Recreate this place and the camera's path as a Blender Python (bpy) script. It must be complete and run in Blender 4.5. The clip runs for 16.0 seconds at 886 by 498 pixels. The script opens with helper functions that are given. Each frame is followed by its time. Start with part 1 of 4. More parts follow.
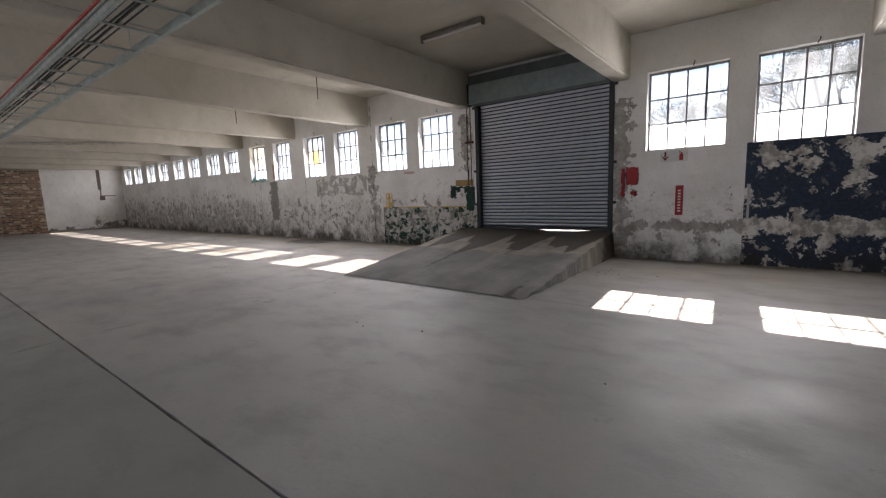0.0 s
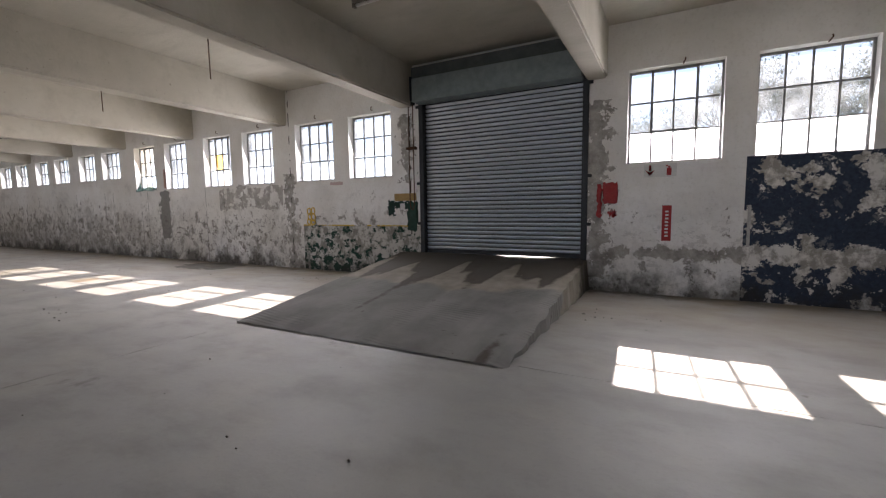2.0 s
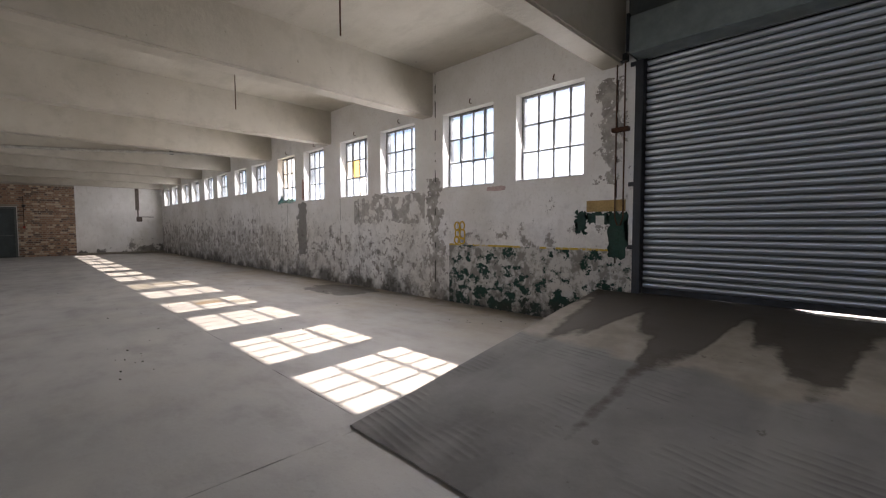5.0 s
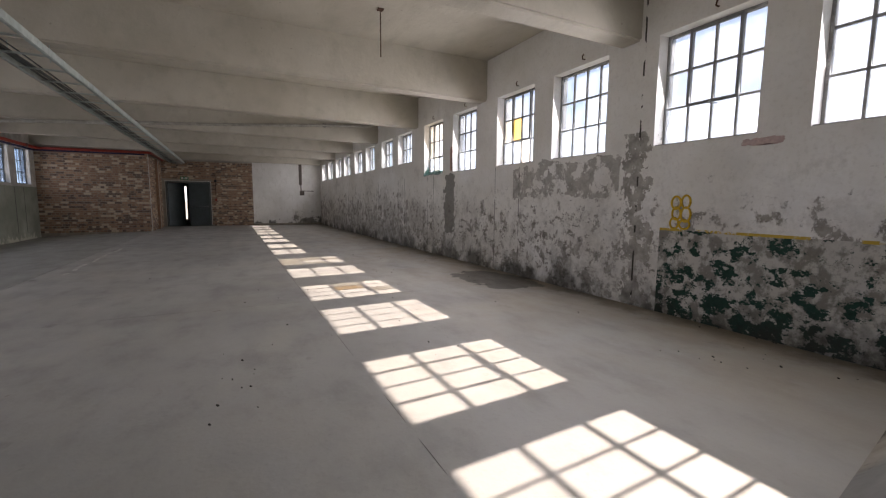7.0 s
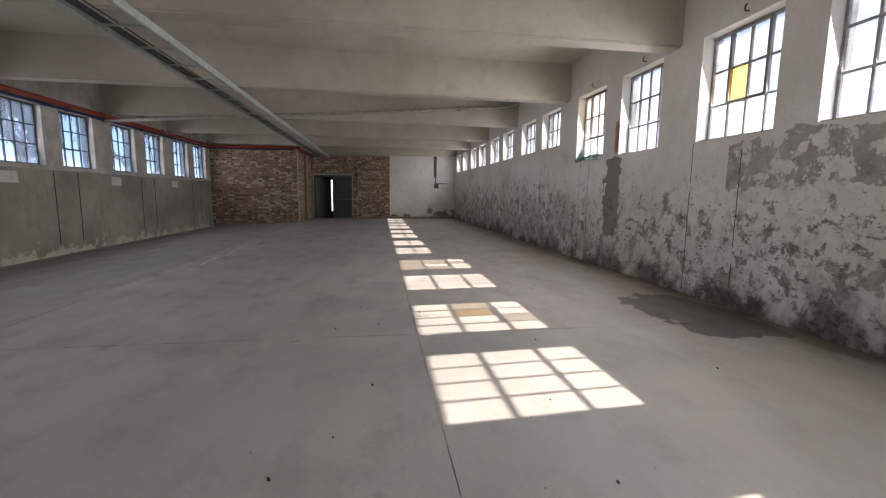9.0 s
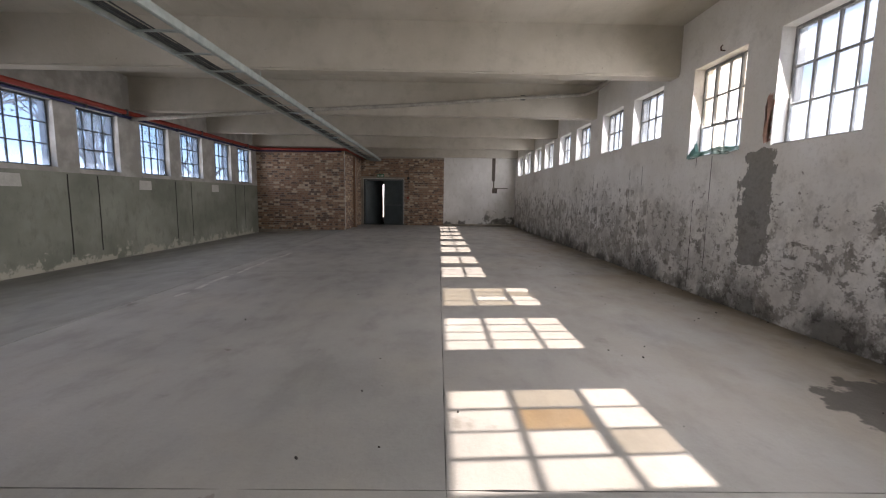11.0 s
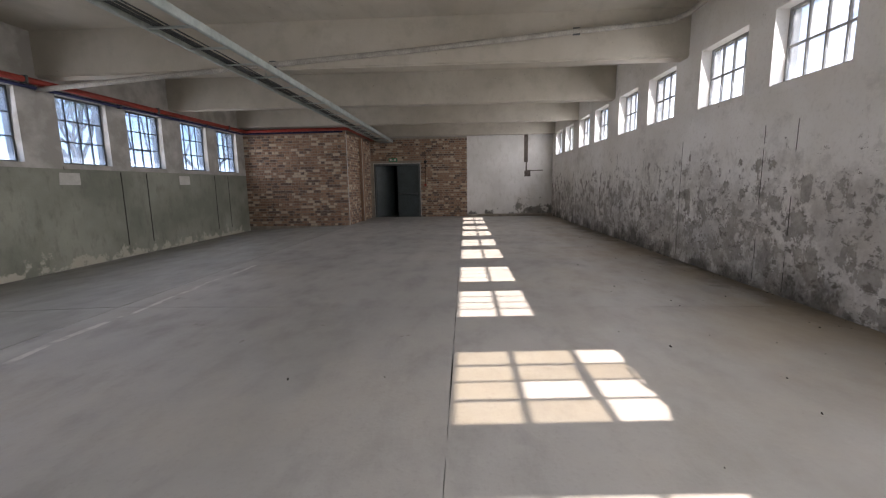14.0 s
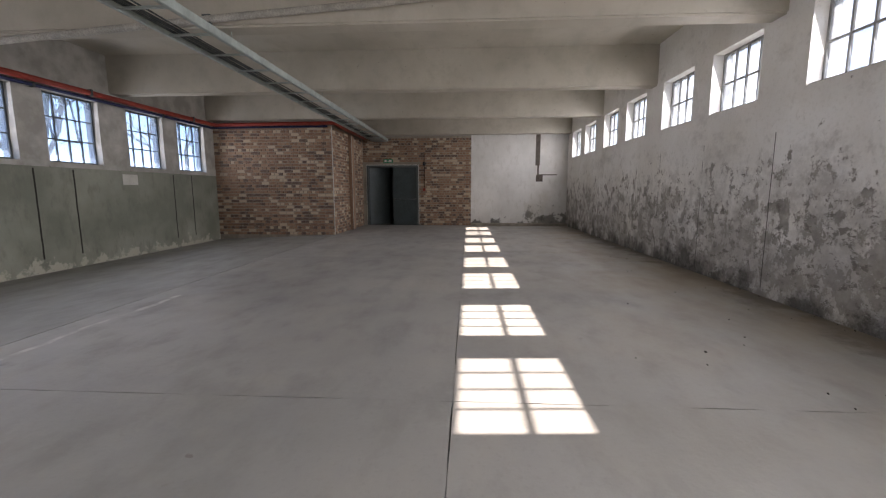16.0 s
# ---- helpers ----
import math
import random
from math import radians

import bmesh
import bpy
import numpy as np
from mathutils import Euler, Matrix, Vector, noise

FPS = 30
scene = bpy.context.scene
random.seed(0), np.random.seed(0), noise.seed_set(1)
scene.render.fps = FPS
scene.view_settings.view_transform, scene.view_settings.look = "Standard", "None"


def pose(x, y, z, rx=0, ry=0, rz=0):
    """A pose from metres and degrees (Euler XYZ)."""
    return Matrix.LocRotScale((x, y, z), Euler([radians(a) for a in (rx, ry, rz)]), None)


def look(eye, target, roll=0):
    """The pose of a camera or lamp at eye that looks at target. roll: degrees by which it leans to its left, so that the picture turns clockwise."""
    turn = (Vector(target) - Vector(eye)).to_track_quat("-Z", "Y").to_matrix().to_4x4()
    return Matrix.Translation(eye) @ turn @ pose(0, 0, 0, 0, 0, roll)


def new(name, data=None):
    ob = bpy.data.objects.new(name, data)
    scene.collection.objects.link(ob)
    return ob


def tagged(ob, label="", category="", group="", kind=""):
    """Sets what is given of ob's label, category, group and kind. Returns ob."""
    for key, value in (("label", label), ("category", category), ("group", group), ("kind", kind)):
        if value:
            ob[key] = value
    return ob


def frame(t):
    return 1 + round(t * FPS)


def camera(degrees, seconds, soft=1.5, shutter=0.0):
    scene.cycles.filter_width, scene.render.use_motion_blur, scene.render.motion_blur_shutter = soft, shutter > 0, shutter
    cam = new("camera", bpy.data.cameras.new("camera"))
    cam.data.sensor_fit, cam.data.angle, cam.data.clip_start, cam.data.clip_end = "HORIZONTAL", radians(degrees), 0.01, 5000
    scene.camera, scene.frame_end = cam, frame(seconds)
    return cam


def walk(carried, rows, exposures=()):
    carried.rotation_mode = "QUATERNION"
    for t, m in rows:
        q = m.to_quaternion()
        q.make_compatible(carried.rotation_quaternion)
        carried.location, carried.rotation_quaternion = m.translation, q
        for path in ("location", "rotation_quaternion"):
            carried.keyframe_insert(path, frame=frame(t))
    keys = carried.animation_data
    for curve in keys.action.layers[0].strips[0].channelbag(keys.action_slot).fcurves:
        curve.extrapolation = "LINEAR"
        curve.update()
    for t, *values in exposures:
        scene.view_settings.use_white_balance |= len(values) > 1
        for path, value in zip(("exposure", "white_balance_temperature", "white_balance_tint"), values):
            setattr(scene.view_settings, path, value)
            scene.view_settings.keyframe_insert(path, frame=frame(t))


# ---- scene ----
cam = camera(92.8, 16.0, soft=1.2)
PATH = [
    (0, (-0.372, 0.056, 1.347), (-1.58, 1.628, 1.079), -2.1),
    (0.5, (-0.701, 0.371, 1.303), (-1.756, 2.05, 1.046), -1.5),
    (1, (-0.981, 0.727, 1.269), (-1.966, 2.451, 1.029), -0.6),
    (1.5, (-1.229, 1.122, 1.287), (-2.189, 2.864, 1.068), 0.1),
    (2, (-1.55, 1.469, 1.307), (-2.489, 3.225, 1.117), -0.8),
    (2.5, (-1.838, 1.815, 1.309), (-2.779, 3.575, 1.171), 1.4),
    (3, (-2.161, 2.128, 1.3), (-3.185, 3.84, 1.168), 1.6),
    (3.5, (-2.513, 2.423, 1.304), (-3.641, 4.069, 1.168), 0.1),
    (4, (-2.913, 2.706, 1.275), (-4.149, 4.273, 1.149), -0.6),
    (6.5, (-5.025, 3.734, 1.292), (-6.71, 4.798, 1.124), 1.0),
    (7, (-5.495, 3.883, 1.272), (-7.272, 4.774, 1.052), 0.5),
    (7.5, (-5.938, 4.037, 1.266), (-7.781, 4.773, 1.02), 0.4),
    (8, (-6.392, 4.168, 1.271), (-8.3, 4.714, 1.018), 1.3),
    (8.5, (-6.842, 4.281, 1.251), (-8.781, 4.698, 1.0), 0.8),
    (9, (-7.301, 4.412, 1.262), (-9.263, 4.707, 1.005), 0.6),
    (11.5, (-9.741, 4.714, 1.308), (-11.727, 4.707, 1.072), 1.0),
    (12, (-10.227, 4.737, 1.299), (-12.213, 4.703, 1.059), 0.9),
    (12.5, (-10.687, 4.754, 1.303), (-12.671, 4.711, 1.052), 0.1),
    (13, (-11.183, 4.779, 1.288), (-13.165, 4.71, 1.034), 0.4),
    (13.5, (-11.676, 4.795, 1.285), (-13.653, 4.698, 1.002), -0.8),
    (14, (-12.163, 4.841, 1.297), (-14.137, 4.736, 0.996), -0.9),
    (14.5, (-12.649, 4.849, 1.29), (-14.623, 4.74, 0.991), -0.4),
    (15, (-13.126, 4.851, 1.292), (-15.102, 4.752, 0.998), -0.3),
    (15.5, (-13.624, 4.847, 1.29), (-15.602, 4.74, 1.015), -0.2),
    (16, (-14.131, 4.826, 1.269), (-16.109, 4.71, 0.994), -0.1),
]
walk(cam, [(t, look(eye, target, roll)) for t, eye, target, roll in PATH], [(0, 2.42, 6650, 20), (4, 2.48, 6650, 20), (6.5, 2.05, 6700, 20), (9, 2.2, 6700, 20), (13, 2.42, 6600, 20), (16, 2.66, 6600, 20)])

# ---- world, sun, exposure ----
SUN_WAY = Vector((0.145, -2.36, -1.95))
world = bpy.data.worlds.new("sky")
scene.world = world
world.use_nodes = True
wn = world.node_tree
sky = wn.nodes.new("ShaderNodeTexSky")
sky.sky_type = "NISHITA"
sky.sun_disc = False
sky.sun_elevation = radians(40.0)
sky.sun_rotation = math.atan2(-SUN_WAY.x, -SUN_WAY.y)
sky.air_density, sky.dust_density = 1.0, 0.4
# thin white clouds over the blue
wtc = wn.nodes.new("ShaderNodeTexCoord")
wno = wn.nodes.new("ShaderNodeTexNoise")
wno.inputs["Scale"].default_value, wno.inputs["Detail"].default_value = 3.0, 7.0
wra = wn.nodes.new("ShaderNodeValToRGB")
wra.color_ramp.elements[0].position, wra.color_ramp.elements[1].position = 0.36, 0.58
wmx = wn.nodes.new("ShaderNodeMix")
wmx.data_type = "RGBA"
wmx.inputs["B"].default_value = (8.0, 8.3, 8.8, 1)
wn.links.new(wtc.outputs["Generated"], wno.inputs["Vector"])
wn.links.new(wno.outputs["Fac"], wra.inputs["Fac"])
wn.links.new(wra.outputs["Color"], wmx.inputs["Factor"])
wn.links.new(sky.outputs["Color"], wmx.inputs["A"])
wn.links.new(wmx.outputs["Result"], wn.nodes["Background"].inputs["Color"])
wn.nodes["Background"].inputs["Strength"].default_value = 0.1
sun = new("sun", bpy.data.lights.new("sun", "SUN"))
sun.data.energy, sun.data.angle, sun.data.color = 3.5, radians(0.5), (1.0, 0.91, 0.78)
sun.matrix_world = look((0, 60, 50), Vector((0, 60, 50)) + SUN_WAY)

# the sky's light in each window opening
for n_, (wx0, wx1, wz0, wz1, wy, turn_, watts) in enumerate(
        [(a, b, 1.97, 3.18, 8.48, 90, 8.0) for a, b in ((-2.13, -0.94), (-0.58, 0.57), (-8.93, -7.83), (-7.41, -6.35), (-12.24, -11.17), (-10.72, -9.66), (-15.56, -14.5), (-14.0, -12.98))]
        + [(a, a + 2.6, 2.38, 3.18, 8.48, 90, 8.0) for a in (-18.98, -22.35, -25.71, -29.05)]
        # south lamps with k > 3: unseen added bays that brighten the north wall
        + [(-24.08 + 3.36 * k - 1.59, -23.0 + 3.36 * k, 1.8, 2.98, -2.55, -90, 4.6 if k < 6 else 3.6) for k in range(9)]):
    lamp_ = new("window_light", bpy.data.lights.new("window_light", "AREA"))
    lamp_.data.shape, lamp_.data.size, lamp_.data.size_y = "RECTANGLE", wx1 - wx0, wz1 - wz0
    lamp_.data.spread = radians(150)
    lamp_.data.energy, lamp_.data.color = watts, (0.97, 0.98, 0.97)
    lamp_.matrix_world = pose((wx0 + wx1) / 2, wy, (wz0 + wz1) / 2, -turn_ + (20 if turn_ > 0 else -4), 0, 0)


# ---- materials ----
class Mat:
    """A procedural material under construction."""

    def __init__(self, name, rough=0.8, metal=0.0):
        self.m = bpy.data.materials.new(name)
        self.m.use_nodes = True
        self.t = self.m.node_tree
        self.b = self.t.nodes["Principled BSDF"]
        self.b.inputs["Roughness"].default_value = rough
        self.b.inputs["Metallic"].default_value = metal
        self.co = self.t.nodes.new("ShaderNodeTexCoord").outputs["Object"]
        s = self.t.nodes.new("ShaderNodeSeparateXYZ")
        self.t.links.new(self.co, s.inputs[0])
        self.x, self.y, self.z = s.outputs[0], s.outputs[1], s.outputs[2]

    def put(self, v, socket):
        if isinstance(v, (int, float)):
            socket.default_value = v
        elif isinstance(v, tuple):
            socket.default_value = (*v, 1) if len(v) == 3 and socket.type == "RGBA" else v
        else:
            self.t.links.new(v, socket)

    def math(self, op, a, b=0.0, c=None):
        n = self.t.nodes.new("ShaderNodeMath")
        n.operation = op
        self.put(a, n.inputs[0]), self.put(b, n.inputs[1])
        if c is not None:
            self.put(c, n.inputs[2])
        return n.outputs[0]

    def noise(self, scale, detail=4.0, rough=0.55, stretch=(1, 1, 1), shift=(0, 0, 0)):
        mp = self.t.nodes.new("ShaderNodeMapping")
        self.put(self.co, mp.inputs[0])
        mp.inputs["Scale"].default_value, mp.inputs["Location"].default_value = stretch, shift
        n = self.t.nodes.new("ShaderNodeTexNoise")
        self.put(mp.outputs[0], n.inputs["Vector"])
        n.inputs["Scale"].default_value, n.inputs["Detail"].default_value, n.inputs["Roughness"].default_value = scale, detail, rough
        return n.outputs["Fac"]

    def ramp(self, f, lo, hi, a=0.0, b=1.0):
        n = self.t.nodes.new("ShaderNodeMapRange")
        for v, k in ((f, 0), (lo, 1), (hi, 2), (a, 3), (b, 4)):
            self.put(v, n.inputs[k])
        return n.outputs[0]

    def mix(self, f, a, b):
        n = self.t.nodes.new("ShaderNodeMix")
        n.data_type = "RGBA"
        self.put(f, n.inputs["Factor"]), self.put(a, n.inputs["A"]), self.put(b, n.inputs["B"])
        return n.outputs["Result"]

    def random(self):
        return self.t.nodes.new("ShaderNodeObjectInfo").outputs["Random"]

    def island(self):
        return self.t.nodes.new("ShaderNodeNewGeometry").outputs["Random Per Island"]

    def bump(self, h, dist=0.01, strength=0.6):
        n = self.t.nodes.new("ShaderNodeBump")
        n.inputs["Distance"].default_value, n.inputs["Strength"].default_value = dist, strength
        self.put(h, n.inputs["Height"])
        self.t.links.new(n.outputs[0], self.b.inputs["Normal"])

    def done(self, colour, rough=None):
        self.put(colour, self.b.inputs["Base Color"])
        if rough is not None:
            self.put(rough, self.b.inputs["Roughness"])
        return self.m


def simple(name, colour, rough=0.6, metal=0.0, vary=0.25, scale=6.0, bump=0.0):
    """Paint or metal with grime at two scales."""
    m = Mat(name, rough, metal)
    f = m.math("MULTIPLY", m.noise(scale, 5), m.noise(scale * 8, 4, 0.6, (1, 1, 1), (3, 1, 2)))
    dark = tuple(c * (1 - vary) for c in colour)
    if bump:
        m.bump(m.noise(scale * 10, 4), bump)
    return m.done(m.mix(m.ramp(f, 0.15, 0.36), dark, colour), m.ramp(m.noise(scale * 3), 0.3, 0.7, rough * 0.8, min(1, rough * 1.2)))


def between(m, v, lo, hi):
    return m.math("MULTIPLY", m.math("GREATER_THAN", v, lo), m.math("LESS_THAN", v, hi))


def crack_lines(m, v, places, width, wob):
    total = None
    for p in places:
        d = m.math("ABSOLUTE", m.math("ADD", m.math("SUBTRACT", v, p), wob))
        k = m.math("LESS_THAN", d, width)
        total = k if total is None else m.math("MAXIMUM", total, k)
    return total


def north_wall_material():
    """Whitewash over plaster, flaking, with navy and green painted fields."""
    m = Mat("peeling_whitewash", 0.9)
    fine = m.noise(22, 6, 0.65)
    big = m.noise(0.8, 6, 0.6)
    flake = m.noise(4.2, 10, 0.74, (1, 1, 0.85))
    flake2 = m.noise(7.0, 9, 0.7, (1, 1, 0.85), (4, 0, 2))
    wob = m.ramp(m.noise(3, 4), 0, 1, -0.07, 0.07)
    zz = m.math("ADD", m.z, wob)
    west = m.ramp(m.x, -9.4, -8.7, 1, 0)
    # whitewash with faint stains
    white = m.mix(m.ramp(big, 0.38, 0.64), (0.74, 0.72, 0.68), (0.86, 0.85, 0.83))
    white = m.mix(m.ramp(fine, 0.52, 0.72, 0, 0.3), white, (0.5, 0.47, 0.42))
    # bare plaster below, more of it low down and towards the west
    bias = m.math("ADD", m.ramp(zz, 1.1, 2.25, 0.02, -0.17), m.ramp(m.z, 0.0, 0.7, 0.05, 0.0))
    bias = m.math("ADD", bias, m.math("ADD", m.math("MULTIPLY", west, -0.005), m.ramp(m.x, -17.0, -15.5, 0.045, 0.0)))
    # the east bay holds its whitewash but for one band above the foot
    band = m.ramp(m.math("ABSOLUTE", m.math("SUBTRACT", zz, 0.62)), 0.03, 0.16, 0.13, -0.06)
    bias = m.math("ADD", bias, m.math("MULTIPLY", m.ramp(m.x, -2.5, -2.3, 0, 1), band))
    peel = m.ramp(m.math("ADD", flake, bias), 0.555, 0.585)
    soft = m.math("MULTIPLY", m.ramp(m.math("ADD", flake2, bias), 0.49, 0.60), m.ramp(west, 0, 1, 0.18, 0.32))
    plaster = m.mix(m.ramp(m.noise(7, 7, 0.65), 0.35, 0.65), (0.24, 0.225, 0.205), (0.47, 0.445, 0.41))
    c = m.mix(soft, white, plaster)
    c = m.mix(peel, c, plaster)
    # broad damp greying and small dark scabs over the western bays
    grey = m.math("ADD", m.noise(1.1, 8, 0.7, (1, 1, 1.3), (2, 0, 7)), m.ramp(zz, 0.3, 1.9, 0.08, -0.12))
    c = m.mix(m.math("MULTIPLY", m.ramp(grey, 0.44, 0.62, 0, 0.55), m.ramp(m.x, -15.5, -13.0, 1, 0.35)), c, (0.33, 0.31, 0.285))
    scab = m.math("ADD", m.noise(6.5, 9, 0.74, (1, 1, 1.5), (5, 0, 3)), m.ramp(zz, 0.9, 2.0, 0.02, -0.12))
    c = m.mix(m.math("MULTIPLY", m.ramp(scab, 0.575, 0.615, 0, 0.8), m.ramp(m.x, -10.0, -9.0, 1, 0.3)), c, (0.16, 0.148, 0.13))
    # hidden pier edges rubbed bare
    for px, w, lo, hi in ((-9.15, 0.13, 0.0, 2.15), (-2.55, 0.14, 0.2, 2.9), (-6.0, 0.1, 1.8, 3.1)):
        dd = m.math("ABSOLUTE", m.math("ADD", m.math("SUBTRACT", m.x, px), m.ramp(flake2, 0.3, 0.7, -0.22, 0.22)))
        k = m.math("MULTIPLY", m.math("LESS_THAN", dd, w), between(m, zz, lo, hi))
        c = m.mix(k, c, plaster)
    # dark cement repair under one window, and a worn band under the sills
    dd = m.math("ABSOLUTE", m.math("ADD", m.math("SUBTRACT", m.x, -14.15), m.ramp(flake2, 0.3, 0.7, -0.12, 0.12)))
    k = m.math("MULTIPLY", m.math("LESS_THAN", dd, 0.24), between(m, m.math("ADD", m.z, m.math("MULTIPLY", wob, 2.0)), 0.6, 1.92))
    c = m.mix(m.math("MULTIPLY", k, 0.85), c, m.mix(m.ramp(fine, 0.35, 0.65), (0.14, 0.135, 0.125), (0.21, 0.2, 0.185)))
    k = m.math("MULTIPLY", between(m, m.x, -11.7, -9.4), between(m, m.math("ADD", m.z, m.math("MULTIPLY", wob, 3.0)), 1.35, 1.9))
    c = m.mix(m.math("MULTIPLY", k, m.ramp(flake, 0.47, 0.5, 0, 0.85)), c, plaster)
    # navy field
    nav = m.math("MULTIPLY", m.math("GREATER_THAN", m.x, -0.66), m.math("LESS_THAN", m.math("ADD", m.z, m.math("MULTIPLY", wob, 0.15)), 1.94))
    nfl = m.noise(2.0, 10, 0.64, (1, 1, 1.25), (7.3, 0, 1.1))
    hole = m.math("SUBTRACT", 0.17, m.math("ABSOLUTE", m.math("SUBTRACT", zz, 0.62)))
    navy_off = m.math("MAXIMUM", m.ramp(nfl, 0.555, 0.57), m.ramp(m.math("ADD", m.math("MULTIPLY", hole, 1.2), m.math("SUBTRACT", flake, 0.52)), 0.015, 0.03))
    navy_off = m.math("MAXIMUM", navy_off, m.math("MULTIPLY", m.ramp(flake2, 0.57, 0.6), m.ramp(m.z, 0.3, 0.6, 1, 0.15)))
    navy = m.mix(m.ramp(fine, 0.3, 0.7), (0.018, 0.028, 0.052), (0.04, 0.058, 0.095))
    under = m.mix(m.ramp(flake2, 0.42, 0.56), (0.32, 0.30, 0.27), (0.74, 0.72, 0.68))
    c = m.mix(nav, c, m.mix(navy_off, navy, under))
    # green dado with a yellow line over it
    gx = between(m, m.x, -8.78, -5.72)
    gr = m.math("MULTIPLY", gx, m.math("LESS_THAN", m.z, 0.985))
    goff = m.ramp(m.math("ADD", m.noise(5.0, 10, 0.72, (1, 1, 1.2), (1, 0, 5)), m.ramp(m.z, 0.1, 0.9, -0.03, 0.035)), 0.475, 0.49)
    green = m.mix(m.ramp(fine, 0.3, 0.7), (0.008, 0.03, 0.024), (0.018, 0.062, 0.047))
    worn = m.mix(m.ramp(flake2, 0.44, 0.54), (0.24, 0.23, 0.205), (0.54, 0.525, 0.49))
    c = m.mix(gr, c, m.mix(goff, green, worn))
    yl = m.math("MULTIPLY", m.math("MULTIPLY", gx, between(m, m.z, 0.972, 1.0)), m.ramp(flake, 0.47, 0.5, 1, 0))
    c = m.mix(yl, c, (0.55, 0.38, 0.06))
    # chased vertical cracks
    cr = crack_lines(m, m.x, (-12.27, -11.52, -15.0, -15.35, -17.45, -16.95, -19.35, -20.85, -22.3), 0.007, m.math("MULTIPLY", wob, 0.18))
    cr = m.math("MULTIPLY", cr, m.math("MULTIPLY", between(m, m.z, 0.05, 1.93), m.ramp(m.noise(2.5, 3), 0.42, 0.47)))
    c = m.mix(m.math("MULTIPLY", cr, 0.85), c, (0.03, 0.027, 0.024))
    cr2 = m.math("MULTIPLY", crack_lines(m, m.x, (-9.12, -5.92), 0.012, m.math("MULTIPLY", wob, 0.1)), m.ramp(m.noise(6, 2), 0.5, 0.53))
    c = m.mix(cr2, c, (0.05, 0.045, 0.04))
    # mould and splash dirt along the foot
    mould = m.math("MULTIPLY", m.ramp(m.math("ADD", m.noise(1.7, 8, 0.68, (1, 1, 0.8), (9, 2, 0)), m.ramp(m.z, 0, 0.8, 0.2, -0.16)), 0.55, 0.72), 0.75)
    c = m.mix(mould, c, (0.035, 0.033, 0.028))
    h = m.math("ADD", m.math("MULTIPLY", peel, -0.5), m.math("MULTIPLY", fine, 0.5))
    m.bump(h, 0.012, 0.6)
    return m.done(c)


def plaster_material(name, light, dark, stain, foot=0.35, corner=False):
    m = Mat(name, 0.9)
    c = m.mix(m.ramp(m.noise(0.9, 7, 0.6), 0.36, 0.66), dark, light)
    c = m.mix(m.ramp(m.noise(6, 7, 0.66, (1, 1, 0.5)), 0.52, 0.7, 0, 0.55), c, stain)
    c = m.mix(m.math("MULTIPLY", m.ramp(m.math("ADD", m.noise(2.6, 8, 0.68), m.ramp(m.z, 0, 0.6, 0.12, -0.2)), 0.52, 0.6), foot), c, (0.05, 0.048, 0.04))
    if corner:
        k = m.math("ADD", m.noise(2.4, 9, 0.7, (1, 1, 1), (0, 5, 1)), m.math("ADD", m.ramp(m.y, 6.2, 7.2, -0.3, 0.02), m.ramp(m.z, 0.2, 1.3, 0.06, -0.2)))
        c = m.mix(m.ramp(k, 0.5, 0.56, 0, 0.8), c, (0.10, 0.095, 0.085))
        c = m.mix(m.ramp(m.noise(0.9, 6, 0.6, (1, 1, 1), (0, 2, 4)), 0.55, 0.75, 0, 0.5), c, (0.5, 0.47, 0.39))
    m.bump(m.math("ADD", m.noise(25, 5, 0.6), m.noise(2.5, 3)), 0.012, 0.5)
    return m.done(c)


def south_wall_material():
    """Grey-green cement plaster with chased grooves, lighter above the ledge."""
    m = Mat("grey_cement_plaster", 0.9)
    wob = m.ramp(m.noise(2.5, 3), 0, 1, -0.05, 0.05)
    c = m.mix(m.ramp(m.noise(0.7, 7, 0.6), 0.36, 0.66), (0.20, 0.212, 0.172), (0.33, 0.34, 0.285))
    c = m.mix(m.ramp(m.noise(8, 6, 0.65, (1, 1, 0.4)), 0.52, 0.7, 0, 0.5), c, (0.15, 0.15, 0.13))
    c = m.mix(m.math("GREATER_THAN", m.z, 1.69), c, m.mix(m.ramp(m.noise(3, 6), 0.4, 0.65), (0.34, 0.33, 0.30), (0.5, 0.49, 0.46)))
    places = []
    for k in range(-5, 1):
        places += [-20.9 - 3.36 * k, -21.63 - 3.36 * k, -24.3 - 3.36 * k * 0 if k == 0 else -20.9 - 3.36 * k]
    cr = m.math("MULTIPLY", crack_lines(m, m.x, sorted(set(places)) + [-25.0], 0.016, m.math("MULTIPLY", wob, 0.3)), between(m, m.z, 0.1, 1.66))
    c = m.mix(cr, c, (0.025, 0.024, 0.02))
    spl = m.ramp(m.math("ADD", m.noise(3.2, 8, 0.66), m.ramp(m.z, -0.1, 0.4, 0.1, -0.25)), 0.52, 0.58)
    c = m.mix(spl, c, (0.45, 0.43, 0.36))
    m.bump(m.noise(20, 5, 0.6), 0.01, 0.5)
    return m.done(c)


